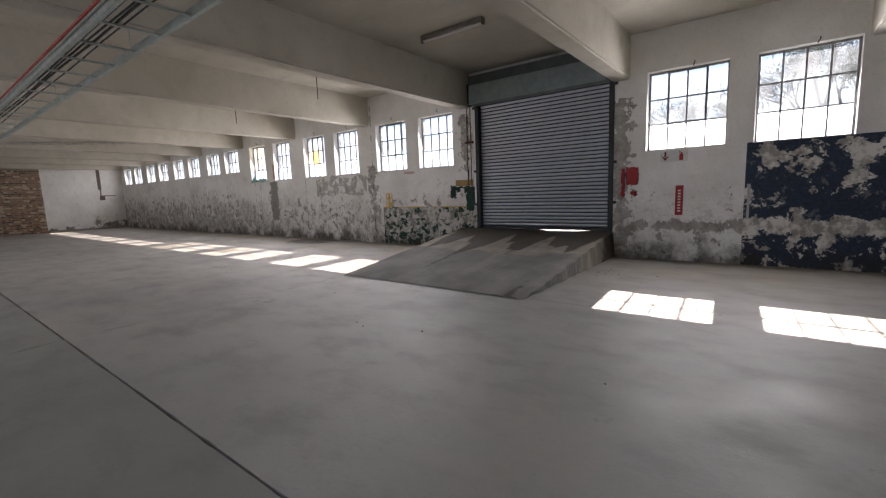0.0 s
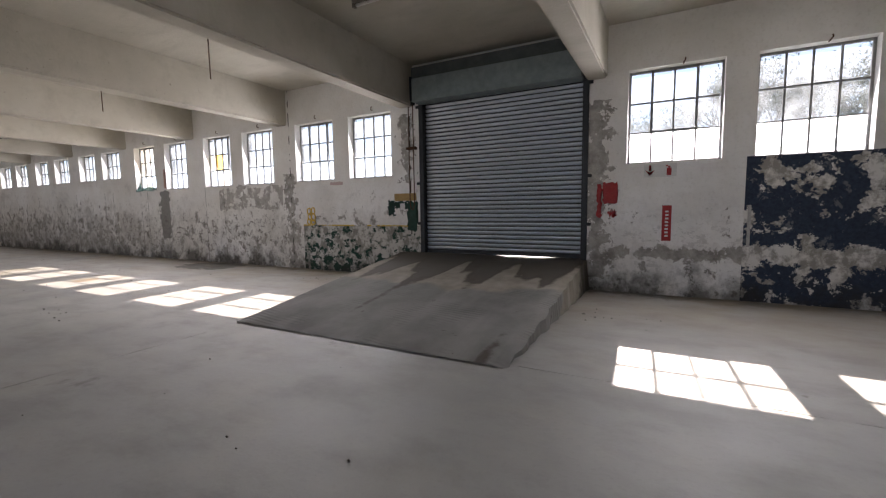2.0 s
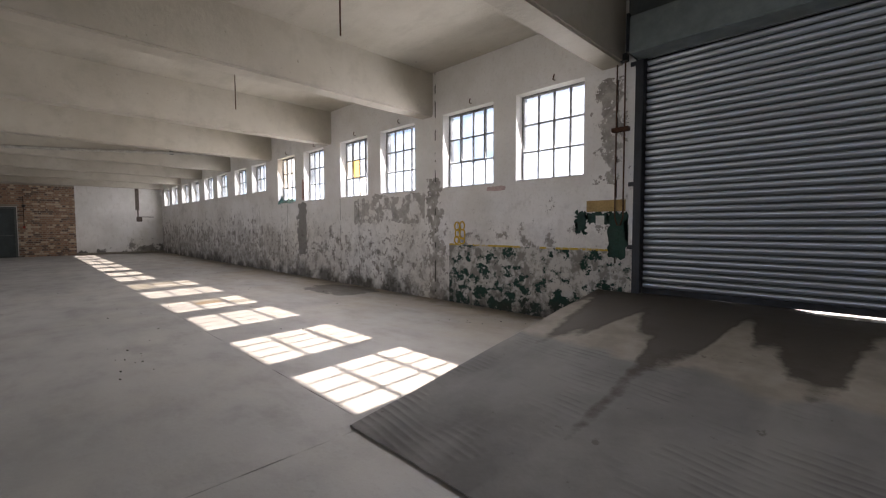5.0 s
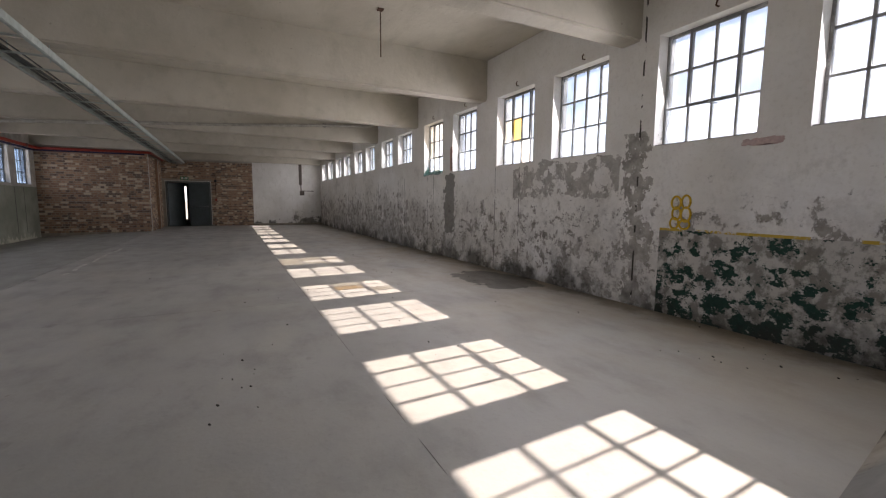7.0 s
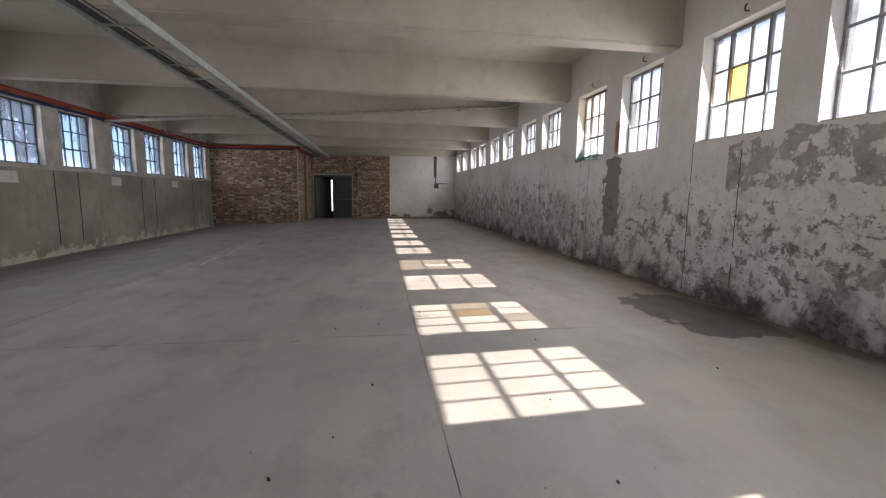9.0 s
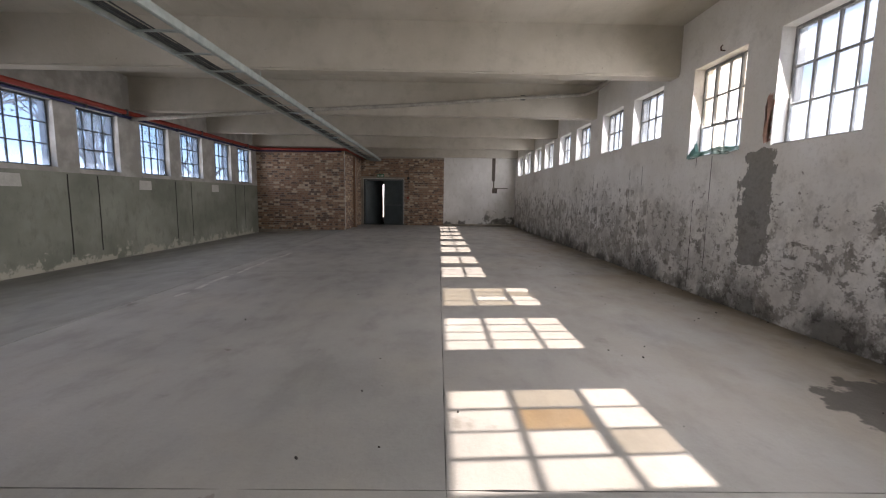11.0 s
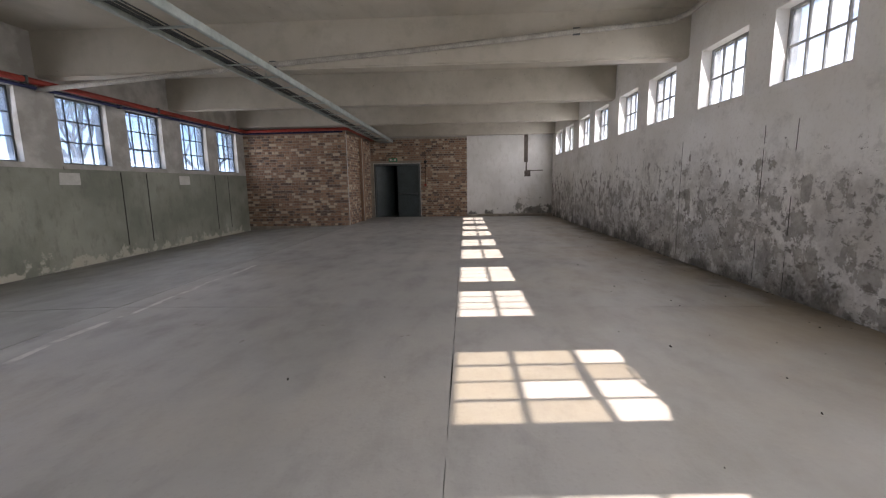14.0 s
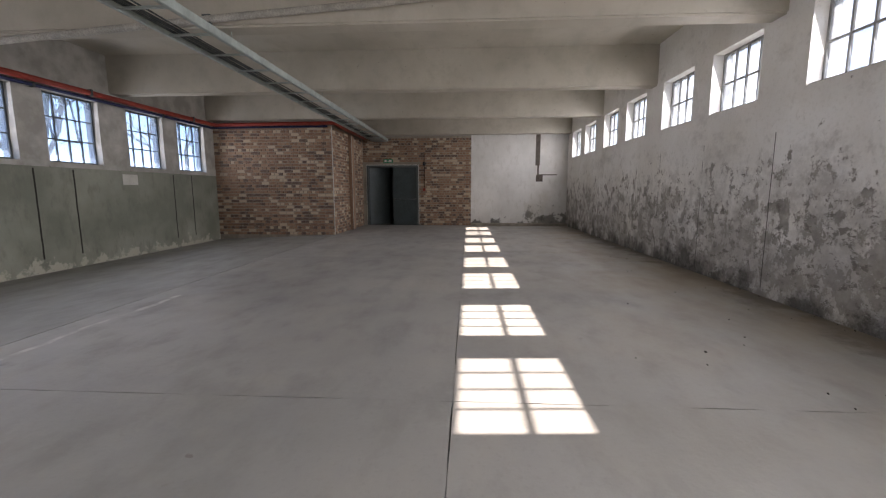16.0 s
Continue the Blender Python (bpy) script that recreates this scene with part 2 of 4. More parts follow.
def floor_material():
    m = Mat("power_floated_concrete", 0.6)
    big = m.noise(0.35, 7, 0.6)
    mid = m.noise(1.6, 7, 0.62, (1, 1.6, 1))
    fine = m.noise(30, 5, 0.65)
    c = m.mix(m.ramp(big, 0.36, 0.64), (0.25, 0.248, 0.24), (0.34, 0.335, 0.32))
    c = m.mix(m.ramp(mid, 0.5, 0.72, 0, 0.6), c, (0.205, 0.2, 0.19))
    c = m.mix(m.ramp(m.noise(0.9, 6, 0.6, (1, 1, 1), (5, 3, 0)), 0.5, 0.7, 0, 0.5), c, (0.36, 0.34, 0.30))
    c = m.mix(m.ramp(fine, 0.55, 0.75, 0, 0.3), c, (0.2, 0.19, 0.178))
    # the older south bay is duller
    c = m.mix(m.math("MULTIPLY", m.math("LESS_THAN", m.y, 0.98), 0.5), c, (0.19, 0.2, 0.178))
    # small dark spatters
    c = m.mix(m.ramp(m.noise(5, 3, 0.5, (1, 1, 1), (2, 8, 0)), 0.75, 0.77, 0, 0.5), c, (0.12, 0.085, 0.08))
    # damp patch at the foot of the wall
    dx, dy = m.math("DIVIDE", m.math("ADD", m.x, 11.4), 0.9), m.math("DIVIDE", m.math("SUBTRACT", m.y, 7.8), 0.55)
    r = m.math("ADD", m.math("ADD", m.math("MULTIPLY", dx, dx), m.math("MULTIPLY", dy, dy)), m.ramp(m.noise(2, 6), 0.3, 0.7, -0.7, 0.7))
    wet = m.ramp(r, 0.88, 0.98, 0.9, 0)
    c = m.mix(wet, c, (0.045, 0.04, 0.034))
    # dirt gathered along the north wall
    d = m.math("MULTIPLY", m.ramp(m.math("ADD", m.noise(1.5, 7, 0.65), m.ramp(m.y, 7.75, 8.35, -0.2, 0.2)), 0.45, 0.6), 0.9)
    c = m.mix(d, c, (0.07, 0.062, 0.05))
    # brown dust blown in along the north side
    dust = m.math("MULTIPLY", m.ramp(m.y, 5.2, 8.0, 0.0, 0.75), m.ramp(m.noise(0.7, 6, 0.6, (1, 1, 1), (8, 1, 0)), 0.35, 0.6))
    dust = m.math("MULTIPLY", dust, m.math("SUBTRACT", 1.0, wet))
    c = m.mix(dust, c, (0.27, 0.225, 0.165))
    # pale scraped line
    ln = m.math("LESS_THAN", m.math("ABSOLUTE", m.math("ADD", m.math("SUBTRACT", m.y, 1.3), m.ramp(m.noise(1.2, 3), 0.3, 0.7, -0.05, 0.05))), 0.03)
    ln = m.math("MULTIPLY", m.math("MULTIPLY", ln, between(m, m.x, -19.0, -14.6)), m.ramp(m.noise(4, 5), 0.4, 0.55))
    c = m.mix(ln, c, (0.5, 0.49, 0.46))
    m.bump(m.math("ADD", fine, m.math("MULTIPLY", mid, 2.0)), 0.006, 0.35)
    return m.done(c, m.ramp(mid, 0.3, 0.7, 0.42, 0.66))


def ramp_material():
    """Combed grey cement below, tan slurry above, with wet tongues running down from the shutter."""
    m = Mat("combed_concrete_ramp", 0.8)
    c = m.mix(m.ramp(m.noise(1.2, 7, 0.62), 0.38, 0.64), (0.125, 0.123, 0.118), (0.2, 0.197, 0.19))
    c = m.mix(m.ramp(m.noise(1.6, 4, 0.5, (1.4, 0.25, 1), (3, 0, 0)), 0.5, 0.66, 0, 0.5), c, (0.25, 0.245, 0.235))
    up = m.ramp(m.math("ADD", m.y, m.ramp(m.noise(1.5, 5), 0.3, 0.7, -0.2, 0.2)), 6.45, 6.6)
    tan = m.mix(m.ramp(m.noise(3.5, 6), 0.36, 0.64), (0.2, 0.178, 0.145), (0.31, 0.28, 0.235))
    c = m.mix(m.math("MULTIPLY", up, 0.85), c, tan)
    tongue = m.noise(2.3, 1.5, 0.4, (1.0, 0.06, 0.06), (0.25, 0, 0))
    edge_ = m.ramp(m.noise(7, 4), 0.3, 0.7, -0.025, 0.025)
    wet = m.math("ADD", m.math("ADD", tongue, edge_), m.ramp(m.y, 6.2, 8.2, -0.2, 0.17))
    c = m.mix(m.ramp(wet, 0.44, 0.48, 0, 0.95), c, (0.042, 0.034, 0.024))
    c = m.mix(m.ramp(m.noise(9, 5), 0.68, 0.72, 0, 0.6), c, (0.07, 0.062, 0.05))
    comb = m.math("SINE", m.math("ADD", m.math("ADD", m.math("MULTIPLY", m.y, 105.0), m.math("MULTIPLY", m.x, 14.0)), m.ramp(m.noise(0.9, 3), 0, 1, -6, 6)))
    amount = m.math("MULTIPLY", m.math("SUBTRACT", 1.0, up), m.ramp(m.noise(1.7, 5, 0.6, (1, 1, 1), (2, 2, 2)), 0.5, 0.64))
    c = m.mix(m.math("MULTIPLY", m.ramp(comb, 0.3, 0.9), m.math("MULTIPLY", amount, 0.4)), c, (0.05, 0.047, 0.043))
    m.bump(m.math("ADD", m.math("MULTIPLY", comb, amount), m.noise(30, 5)), 0.004, 0.45)
    return m.done(c, m.ramp(wet, 0.46, 0.52, 0.85, 0.7))


def ceiling_material():
    m = Mat("limewashed_concrete", 0.9)
    c = m.mix(m.ramp(m.noise(0.5, 7, 0.6), 0.36, 0.66), (0.43, 0.40, 0.335), (0.56, 0.53, 0.46))
    c = m.mix(m.ramp(m.noise(3, 7, 0.66, (0.4, 1, 1)), 0.5, 0.72, 0, 0.5), c, (0.36, 0.34, 0.28))
    c = m.mix(m.ramp(m.noise(14, 4), 0.7, 0.74, 0, 0.5), c, (0.2, 0.18, 0.15))
    m.bump(m.math("ADD", m.noise(18, 5, 0.6), m.noise(2, 2, 0.5, (0.15, 3, 3))), 0.012, 0.4)
    return m.done(c)


def brick_material(name, per_object):
    m = Mat(name, 0.85)
    r = m.random() if per_object else m.island()
    c = m.mix(m.ramp(r, 0, 1), (0.22, 0.13, 0.088), (0.36, 0.23, 0.15))
    c = m.mix(m.math("GREATER_THAN", m.math("FRACT", m.math("MULTIPLY", r, 7.31)), 0.8), c, (0.52, 0.42, 0.30))
    c = m.mix(m.math("GREATER_THAN", m.math("FRACT", m.math("MULTIPLY", r, 13.7)), 0.85), c, (0.14, 0.095, 0.075))
    c = m.mix(m.ramp(m.noise(14, 6, 0.65), 0.55, 0.7, 0, 0.6), c, (0.42, 0.38, 0.31))
    m.bump(m.noise(40, 5, 0.6), 0.006, 0.6)
    return m.done(c)


def glass_material(name, tint, dirt, haze, least=0.4):
    """Old pane: clear glass under a film of dust that scatters some light."""
    m = Mat(name)
    t = m.t
    film = t.nodes.new("ShaderNodeBsdfTranslucent")
    film.inputs["Color"].default_value = (*dirt, 1)
    clear = t.nodes.new("ShaderNodeBsdfTransparent")
    clear.inputs["Color"].default_value = (*tint, 1)
    gloss = t.nodes.new("ShaderNodeBsdfGlossy")
    gloss.inputs["Roughness"].default_value = 0.08
    a, b = t.nodes.new("ShaderNodeMixShader"), t.nodes.new("ShaderNodeMixShader")
    f = m.ramp(m.math("ADD", m.noise(3.5, 6, 0.6), m.math("MULTIPLY", m.random(), 0.2)), 0.4, 0.8, haze * least, haze)
    m.put(f, a.inputs[0])
    t.links.new(clear.outputs[0], a.inputs[1]), t.links.new(film.outputs[0], a.inputs[2])
    b.inputs[0].default_value = 0.05
    t.links.new(a.outputs[0], b.inputs[1]), t.links.new(gloss.outputs[0], b.inputs[2])
    t.links.new(b.outputs[0], t.nodes["Material Output"].inputs["Surface"])
    return m.m


def galvanised(name, colour, rough, metal=0.6):
    m = Mat(name, rough, metal)
    c = m.mix(m.ramp(m.noise(9, 5, 0.6), 0.35, 0.65), tuple(v * 0.78 for v in colour), colour)
    c = m.mix(m.ramp(m.noise(1.2, 4, 0.6), 0.5, 0.75, 0, 0.25), c, tuple(v * 0.5 for v in colour))
    return m.done(c, m.ramp(m.noise(6, 4), 0.3, 0.7, rough * 0.8, rough * 1.25))


WALL_N = north_wall_material()
WALL_S = south_wall_material()
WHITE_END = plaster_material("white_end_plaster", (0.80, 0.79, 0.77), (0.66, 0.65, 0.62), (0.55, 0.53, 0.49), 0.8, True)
BAND = plaster_material("grey_band_plaster", (0.46, 0.44, 0.40), (0.36, 0.345, 0.31), (0.3, 0.29, 0.26), 0.2)
FLOOR = floor_material()
RAMP = ramp_material()
CEIL = ceiling_material()
MORTAR = plaster_material("lime_mortar", (0.42, 0.38, 0.31), (0.28, 0.25, 0.21), (0.15, 0.14, 0.12), 0.3)
BRICK = brick_material("red_brown_brick", True)
BRICK_FAR = brick_material("red_brown_brick_joined", False)
GLASS = glass_material("dusty_glass", (0.50, 0.545, 0.59), (0.8, 0.86, 0.92), 0.16, 0.1)
GLASS_F = glass_material("whitened_glass", (0.95, 0.96, 0.97), (0.9, 0.93, 0.96), 0.97, 0.93)
GLASS_S = glass_material("obscured_glass", (0.52, 0.62, 0.76), (0.7, 0.8, 0.92), 0.25)
GLASS_Y = glass_material("amber_glass", (0.9, 0.72, 0.4), (0.9, 0.66, 0.25), 0.3)
GLASS_W = glass_material("sun_yellowed_glass", (0.86, 0.83, 0.76), (0.88, 0.87, 0.84), 0.2)
STEEL_W = simple("weathered_white_steel", (0.36, 0.36, 0.355), 0.55, 0, 0.5, 9)
SASH = simple("grey_sash_paint", (0.24, 0.245, 0.25), 0.5, 0.1, 0.4, 9)
STEEL_G = simple("dark_steel_frame", (0.10, 0.115, 0.12), 0.5, 0.2, 0.4, 9)

def slat_material():
    m = Mat("galvanised_slat", 0.36, 0.7)
    r = m.random()
    c = m.mix(r, (0.60, 0.65, 0.72), (0.66, 0.71, 0.78))
    c = m.mix(m.ramp(m.noise(1.5, 5, 0.6), 0.5, 0.8, 0, 0.15), c, (0.4, 0.42, 0.46))
    return m.done(c, m.ramp(m.noise(1.5, 2), 0.3, 0.7, 0.34, 0.4))


SLAT = slat_material()
HOOD = galvanised("hood_sheet", (0.24, 0.29, 0.295), 0.5, 0.2)
CHANNEL_GROOVE = galvanised("head_channel_paint_groove_shade", (0.085, 0.1, 0.1), 0.6, 0.1)
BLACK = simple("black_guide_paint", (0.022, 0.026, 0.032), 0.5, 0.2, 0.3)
RUST = simple("rusty_iron", (0.12, 0.055, 0.03), 0.8, 0.3, 0.5, 20)
TRAY = galvanised("galvanised_tray", (0.46, 0.52, 0.50), 0.5)
RED_PIPE = simple("red_pipe_paint", (0.36, 0.045, 0.028), 0.5, 0, 0.35)
BLUE_PIPE = simple("dark_blue_pipe_paint", (0.02, 0.03, 0.11), 0.5, 0, 0.3)
PIPE = simple("limewashed_pipe", (0.50, 0.48, 0.43), 0.7, 0, 0.4)
DOOR = simple("blue_grey_door_paint", (0.055, 0.075, 0.08), 0.5, 0, 0.3, 3)
DOOR_IN = simple("dark_room_plaster", (0.10, 0.10, 0.095), 0.9, 0, 0.4, 2)
FRAME = simple("grey_door_frame_paint", (0.12, 0.14, 0.14), 0.5, 0, 0.3)
RED = simple("faded_red_paint", (0.42, 0.028, 0.03), 0.6, 0, 0.3)
SIGN_W = simple("sign_white", (0.72, 0.71, 0.68), 0.6, 0, 0.15)
YELLOW = simple("yellow_marker_paint", (0.72, 0.46, 0.03), 0.7, 0, 0.2)
OCHRE = simple("ochre_board_paint", (0.46, 0.31, 0.12), 0.75, 0, 0.35)
GREEN = simple("dark_green_paint", (0.012, 0.06, 0.045), 0.7, 0, 0.4)
SIGN_G = simple("exit_sign_green", (0.03, 0.24, 0.12), 0.5, 0, 0.2)
TUBE = simple("lamp_tube_white", (0.75, 0.75, 0.74), 0.3, 0, 0.1)
LAMP = simple("grimy_lamp_body", (0.28, 0.25, 0.21), 0.6, 0.1, 0.5)
PATCHP = simple("pale_filler", (0.62, 0.61, 0.57), 0.9, 0, 0.2)
NAVYP = simple("bare_conduit_strip", (0.5, 0.49, 0.47), 0.7, 0, 0.3)
SHEET = simple("green_plastic_sheet", (0.10, 0.22, 0.19), 0.35, 0, 0.4)
CLAY = simple("broken_clay_brick", (0.68, 0.42, 0.34), 0.9, 0, 0.4, 15, 0.01)
DEBRIS = simple("dark_crumbs", (0.05, 0.045, 0.04), 0.9, 0, 0.4)
GRASS = simple("dry_yard_ground", (0.30, 0.27, 0.21), 0.95, 0, 0.4, 0.2)
BARK = simple("grey_bark", (0.12, 0.095, 0.07), 0.9, 0, 0.5, 8, 0.02)
LEAF = simple("green_leaf", (0.07, 0.11, 0.035), 0.6, 0, 0.4)
POLE = simple("grey_lamp_post", (0.3, 0.31, 0.32), 0.5, 0.3, 0.2)


# ---- mesh helpers ----
def finish(name, bm, material, parent=None, label=""):
    bmesh.ops.recalc_face_normals(bm, faces=bm.faces)
    me = bpy.data.meshes.new(name)
    bm.to_mesh(me)
    bm.free()
    me.materials.append(material)
    ob = new(name, me)
    ob.parent = parent
    if label:
        ob["label"] = label
    return ob


def part(name, bm, material, parent, label=""):
    return finish(name, bm, material, parent, label)


def thing(name, at, label, category, group="", kind=""):
    ob = new(name)
    ob.matrix_world = Matrix.Translation(at)
    ob.empty_display_size = 0.1
    return tagged(ob, label, category, group, kind)


def box(bm, x0, x1, y0, y1, z0, z1, bevel=0.0):
    r = bmesh.ops.create_cube(bm, size=1, matrix=Matrix.LocRotScale(((x0 + x1) / 2, (y0 + y1) / 2, (z0 + z1) / 2), None, (abs(x1 - x0), abs(y1 - y0), abs(z1 - z0))))
    if bevel:
        es = {e for v in r["verts"] for e in v.link_edges}
        bmesh.ops.bevel(bm, geom=list(es), offset=bevel, segments=2, affect="EDGES")
    return bm


def boxes(*rows, bevel=0.0):
    bm = bmesh.new()
    for r in rows:
        box(bm, *r, bevel=bevel)
    return bm


def tube(points, radius, sides=10):
    """A round bar swept along a line of points."""
    bm = bmesh.new()
    pts = [Vector(p) for p in points]
    rings = []
    for i, p in enumerate(pts):
        d = (pts[min(i + 1, len(pts) - 1)] - pts[max(i - 1, 0)]).normalized()
        u = d.orthogonal().normalized() if not rings else (rings[-1][1] - d * rings[-1][1].dot(d)).normalized()
        w = d.cross(u)
        rings.append(([bm.verts.new(p + radius * (math.cos(a) * u + math.sin(a) * w)) for a in (2 * math.pi * k / sides for k in range(sides))], u))
    for (a, _), (b, _) in zip(rings, rings[1:]):
        for k in range(sides):
            bm.faces.new((a[k], a[(k + 1) % sides], b[(k + 1) % sides], b[k]))
    bm.faces.new(rings[0][0][::-1]), bm.faces.new(rings[-1][0])
    for f in bm.faces:
        f.smooth = len(f.verts) == 4
    return bm


def pierced(xs, zs, holes, y0, y1, axis="y"):
    """A wall of thickness y0..y1 over the cuts xs by zs, with open holes (x0, x1, z0, z1)."""
    xs = sorted(set(round(v, 4) for v in list(xs) + [h[k] for h in holes for k in (0, 1)]))
    zs = sorted(set(round(v, 4) for v in list(zs) + [h[k] for h in holes for k in (2, 3)]))
    bm = bmesh.new()
    cache = {}

    def vert(i, k, y):
        if (i, k, y) not in cache:
            p = (xs[i], y, zs[k]) if axis == "y" else (y, xs[i], zs[k])
            cache[i, k, y] = bm.verts.new(p)
        return cache[i, k, y]

    def solid(i, k):
        if not (0 <= i < len(xs) - 1 and 0 <= k < len(zs) - 1):
            return False
        cx, cz = (xs[i] + xs[i + 1]) / 2, (zs[k] + zs[k + 1]) / 2
        return not any(h[0] < cx < h[1] and h[2] < cz < h[3] for h in holes)

    for i in range(len(xs) - 1):
        for k in range(len(zs) - 1):
            if not solid(i, k):
                continue
            for y in (y0, y1):
                bm.faces.new((vert(i, k, y), vert(i + 1, k, y), vert(i + 1, k + 1, y), vert(i, k + 1, y)))
            for di, dk, a, b in ((-1, 0, (i, k), (i, k + 1)), (1, 0, (i + 1, k), (i + 1, k + 1)), (0, -1, (i, k), (i + 1, k)), (0, 1, (i, k + 1), (i + 1, k + 1))):
                if not solid(i + di, k + dk):
                    bm.faces.new((vert(*a, y0), vert(*b, y0), vert(*b, y1), vert(*a, y1)))
    return bm


# ---- plan ----
NORTH, SOUTH, WEST, EAST = 8.37, -2.45, -29.66, 4.6
CEILING, BEAM = 3.95, 3.215
BEAMS = [0.93, -2.42, -5.84, -9.18, -12.62, -15.95, -19.35, -22.62, -25.82, -29.25]
NEAR = [(-2.13, -0.94, "sash"), (-0.58, 0.57, ""), (-8.93, -7.83, "sash"), (-7.41, -6.35, ""), (-12.24, -11.17, "amber"), (-10.72, -9.66, ""), (-15.56, -14.5, "sash"), (-14.0, -12.98, "")]
FAR = [(-18.98, -17.92), (-17.46, -16.4), (-22.35, -21.3), (-20.79, -19.73), (-25.71, -24.65), (-24.14, -23.08), (-29.05, -28.0), (-27.5, -26.44)]
# south bays with k < -3 are unseen, added to bring in light
SOUTH_W = [(s - 3.36 * k, e - 3.36 * k) for k in range(-8, 1) for s, e in ((-24.08, -23.0), (-25.67, -24.58))]
SILL_N, SILL_F, HEAD = 1.95, 2.36, 3.2
SILL_E, HEAD_E = 1.93, 3.27
SILL_S, HEAD_S = 1.78, 3.0
DOOR_X0, DOOR_X1, DOOR_Z0, DOOR_Z1 = -5.66, -2.72, 0.46, 3.34

holes_n = [(a, b, SILL_E if a > -3 else SILL_N, HEAD_E if a > -3 else HEAD) for a, b, _ in NEAR] + [(a, b, SILL_F, HEAD) for a, b in FAR] + [(DOOR_X0, DOOR_X1, DOOR_Z0, DOOR_Z1)]
tagged(finish("wall_north", pierced([WEST, EAST], [-0.3, CEILING + 0.2], holes_n, NORTH, NORTH + 0.28), WALL_N), "flaking whitewashed factory wall with navy and green painted fields", "wall", kind="structure")
holes_s = [(a, b, SILL_S, HEAD_S) for a, b in SOUTH_W]
tagged(finish("wall_south", pierced([WEST, EAST], [-0.4, CEILING + 0.2], holes_s, SOUTH - 0.28, SOUTH), WALL_S), "grey cement plaster wall with chased grooves under high windows", "wall", kind="structure")
# east wall is an unseen closure, toned grey to hold down bounced light
tagged(finish("wall_east", boxes((EAST, EAST + 0.25, SOUTH - 0.28, NORTH + 0.28, -0.4, CEILING + 0.2)), BAND), "plain grey closing wall, added out of view", "wall", kind="structure")
ENTRY = (1.12, 3.02, -0.05, 2.18)
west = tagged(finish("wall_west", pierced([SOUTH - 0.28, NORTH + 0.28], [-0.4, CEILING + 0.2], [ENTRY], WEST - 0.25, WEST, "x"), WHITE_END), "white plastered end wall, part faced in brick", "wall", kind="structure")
tagged(finish("trim", boxes((WEST, WEST + 0.05, 0.9, 4.94, 3.2, CEILING)), BAND), "grey plaster band over the brickwork", "trim", kind="structure")
# room behind the open leaf
tagged(finish("wall_passage", boxes((WEST - 2.6, WEST - 2.5, 0.5, 1.69, -0.1, 2.6), (WEST - 2.6, WEST - 2.5, 1.78, 3.7, -0.1, 2.6), (WEST - 2.6, WEST - 2.5, 1.69, 1.78, -0.1, 0.25), (WEST - 2.6, WEST - 2.5, 1.69, 1.78, 2.0, 2.6), (WEST - 2.5, WEST - 0.25, 0.5, 0.6, -0.1, 2.6), (WEST - 2.5, WEST - 0.25, 3.6, 3.7, -0.1, 2.6), (WEST - 2.5, WEST - 0.25, 0.6, 3.6, 2.5, 2.6), (WEST - 2.5, WEST - 0.25, 0.6, 3.6, -0.1, 0.0)), DOOR_IN), "dim plastered passage behind the doors", "wall", kind="structure")

tagged(finish("ceiling", boxes((WEST - 0.25, EAST + 0.25, SOUTH - 0.28, NORTH + 0.28, CEILING + 0.004, CEILING + 0.24)), CEIL), "limewashed concrete slab with old board marks", "ceiling", kind="structure")
for bx in BEAMS:
    bm = bmesh.new()
    box(bm, bx - 0.3, bx, SOUTH - 0.05, NORTH + 0.05, BEAM, CEILING + 0.03, bevel=0.025)
    # haunches where the beam meets each wall
    tagged(finish("beam", bm, CEIL), "limewashed concrete ceiling beam with rounded arrises", "beam", "ceiling beams", "structure")

# floor of cast bays with open joints
XC = [EAST, -5.96, -11.0, -16.54, -21.8, -27.2, WEST]
YC = [SOUTH, 0.98, 4.74, NORTH]


def drop(y):
    return -0.042 * max(0.0, 0.9 - y)


floor = tagged(finish("floor", boxes((WEST - 0.25, EAST + 0.25, SOUTH - 0.28, NORTH + 0.28, -0.45, -0.2)), DEBRIS), "worn grey concrete floor cast in bays", "floor", kind="structure")


def edge(p, q, gap):
    """A ragged bay edge from p to q."""
    n = max(2, int((Vector(q) - Vector(p)).length / 0.12))
    out = []
    for k in range(n):
        v = Vector(p).lerp(Vector(q), k / n)
        j = noise.noise((v.x * 3.1, v.y * 3.1, 7)) * 0.007 + noise.noise((v.x * 11, v.y * 11, 3)) * 1.1 * gap + 0.004 * noise.noise((v.x * 23, v.y * 23, 9))
        d = (Vector(q) - Vector(p)).normalized()
        nrm = Vector((-d.y, d.x))
        out.append(v + nrm * (gap + (j if 0 < k else 0)))
    return out


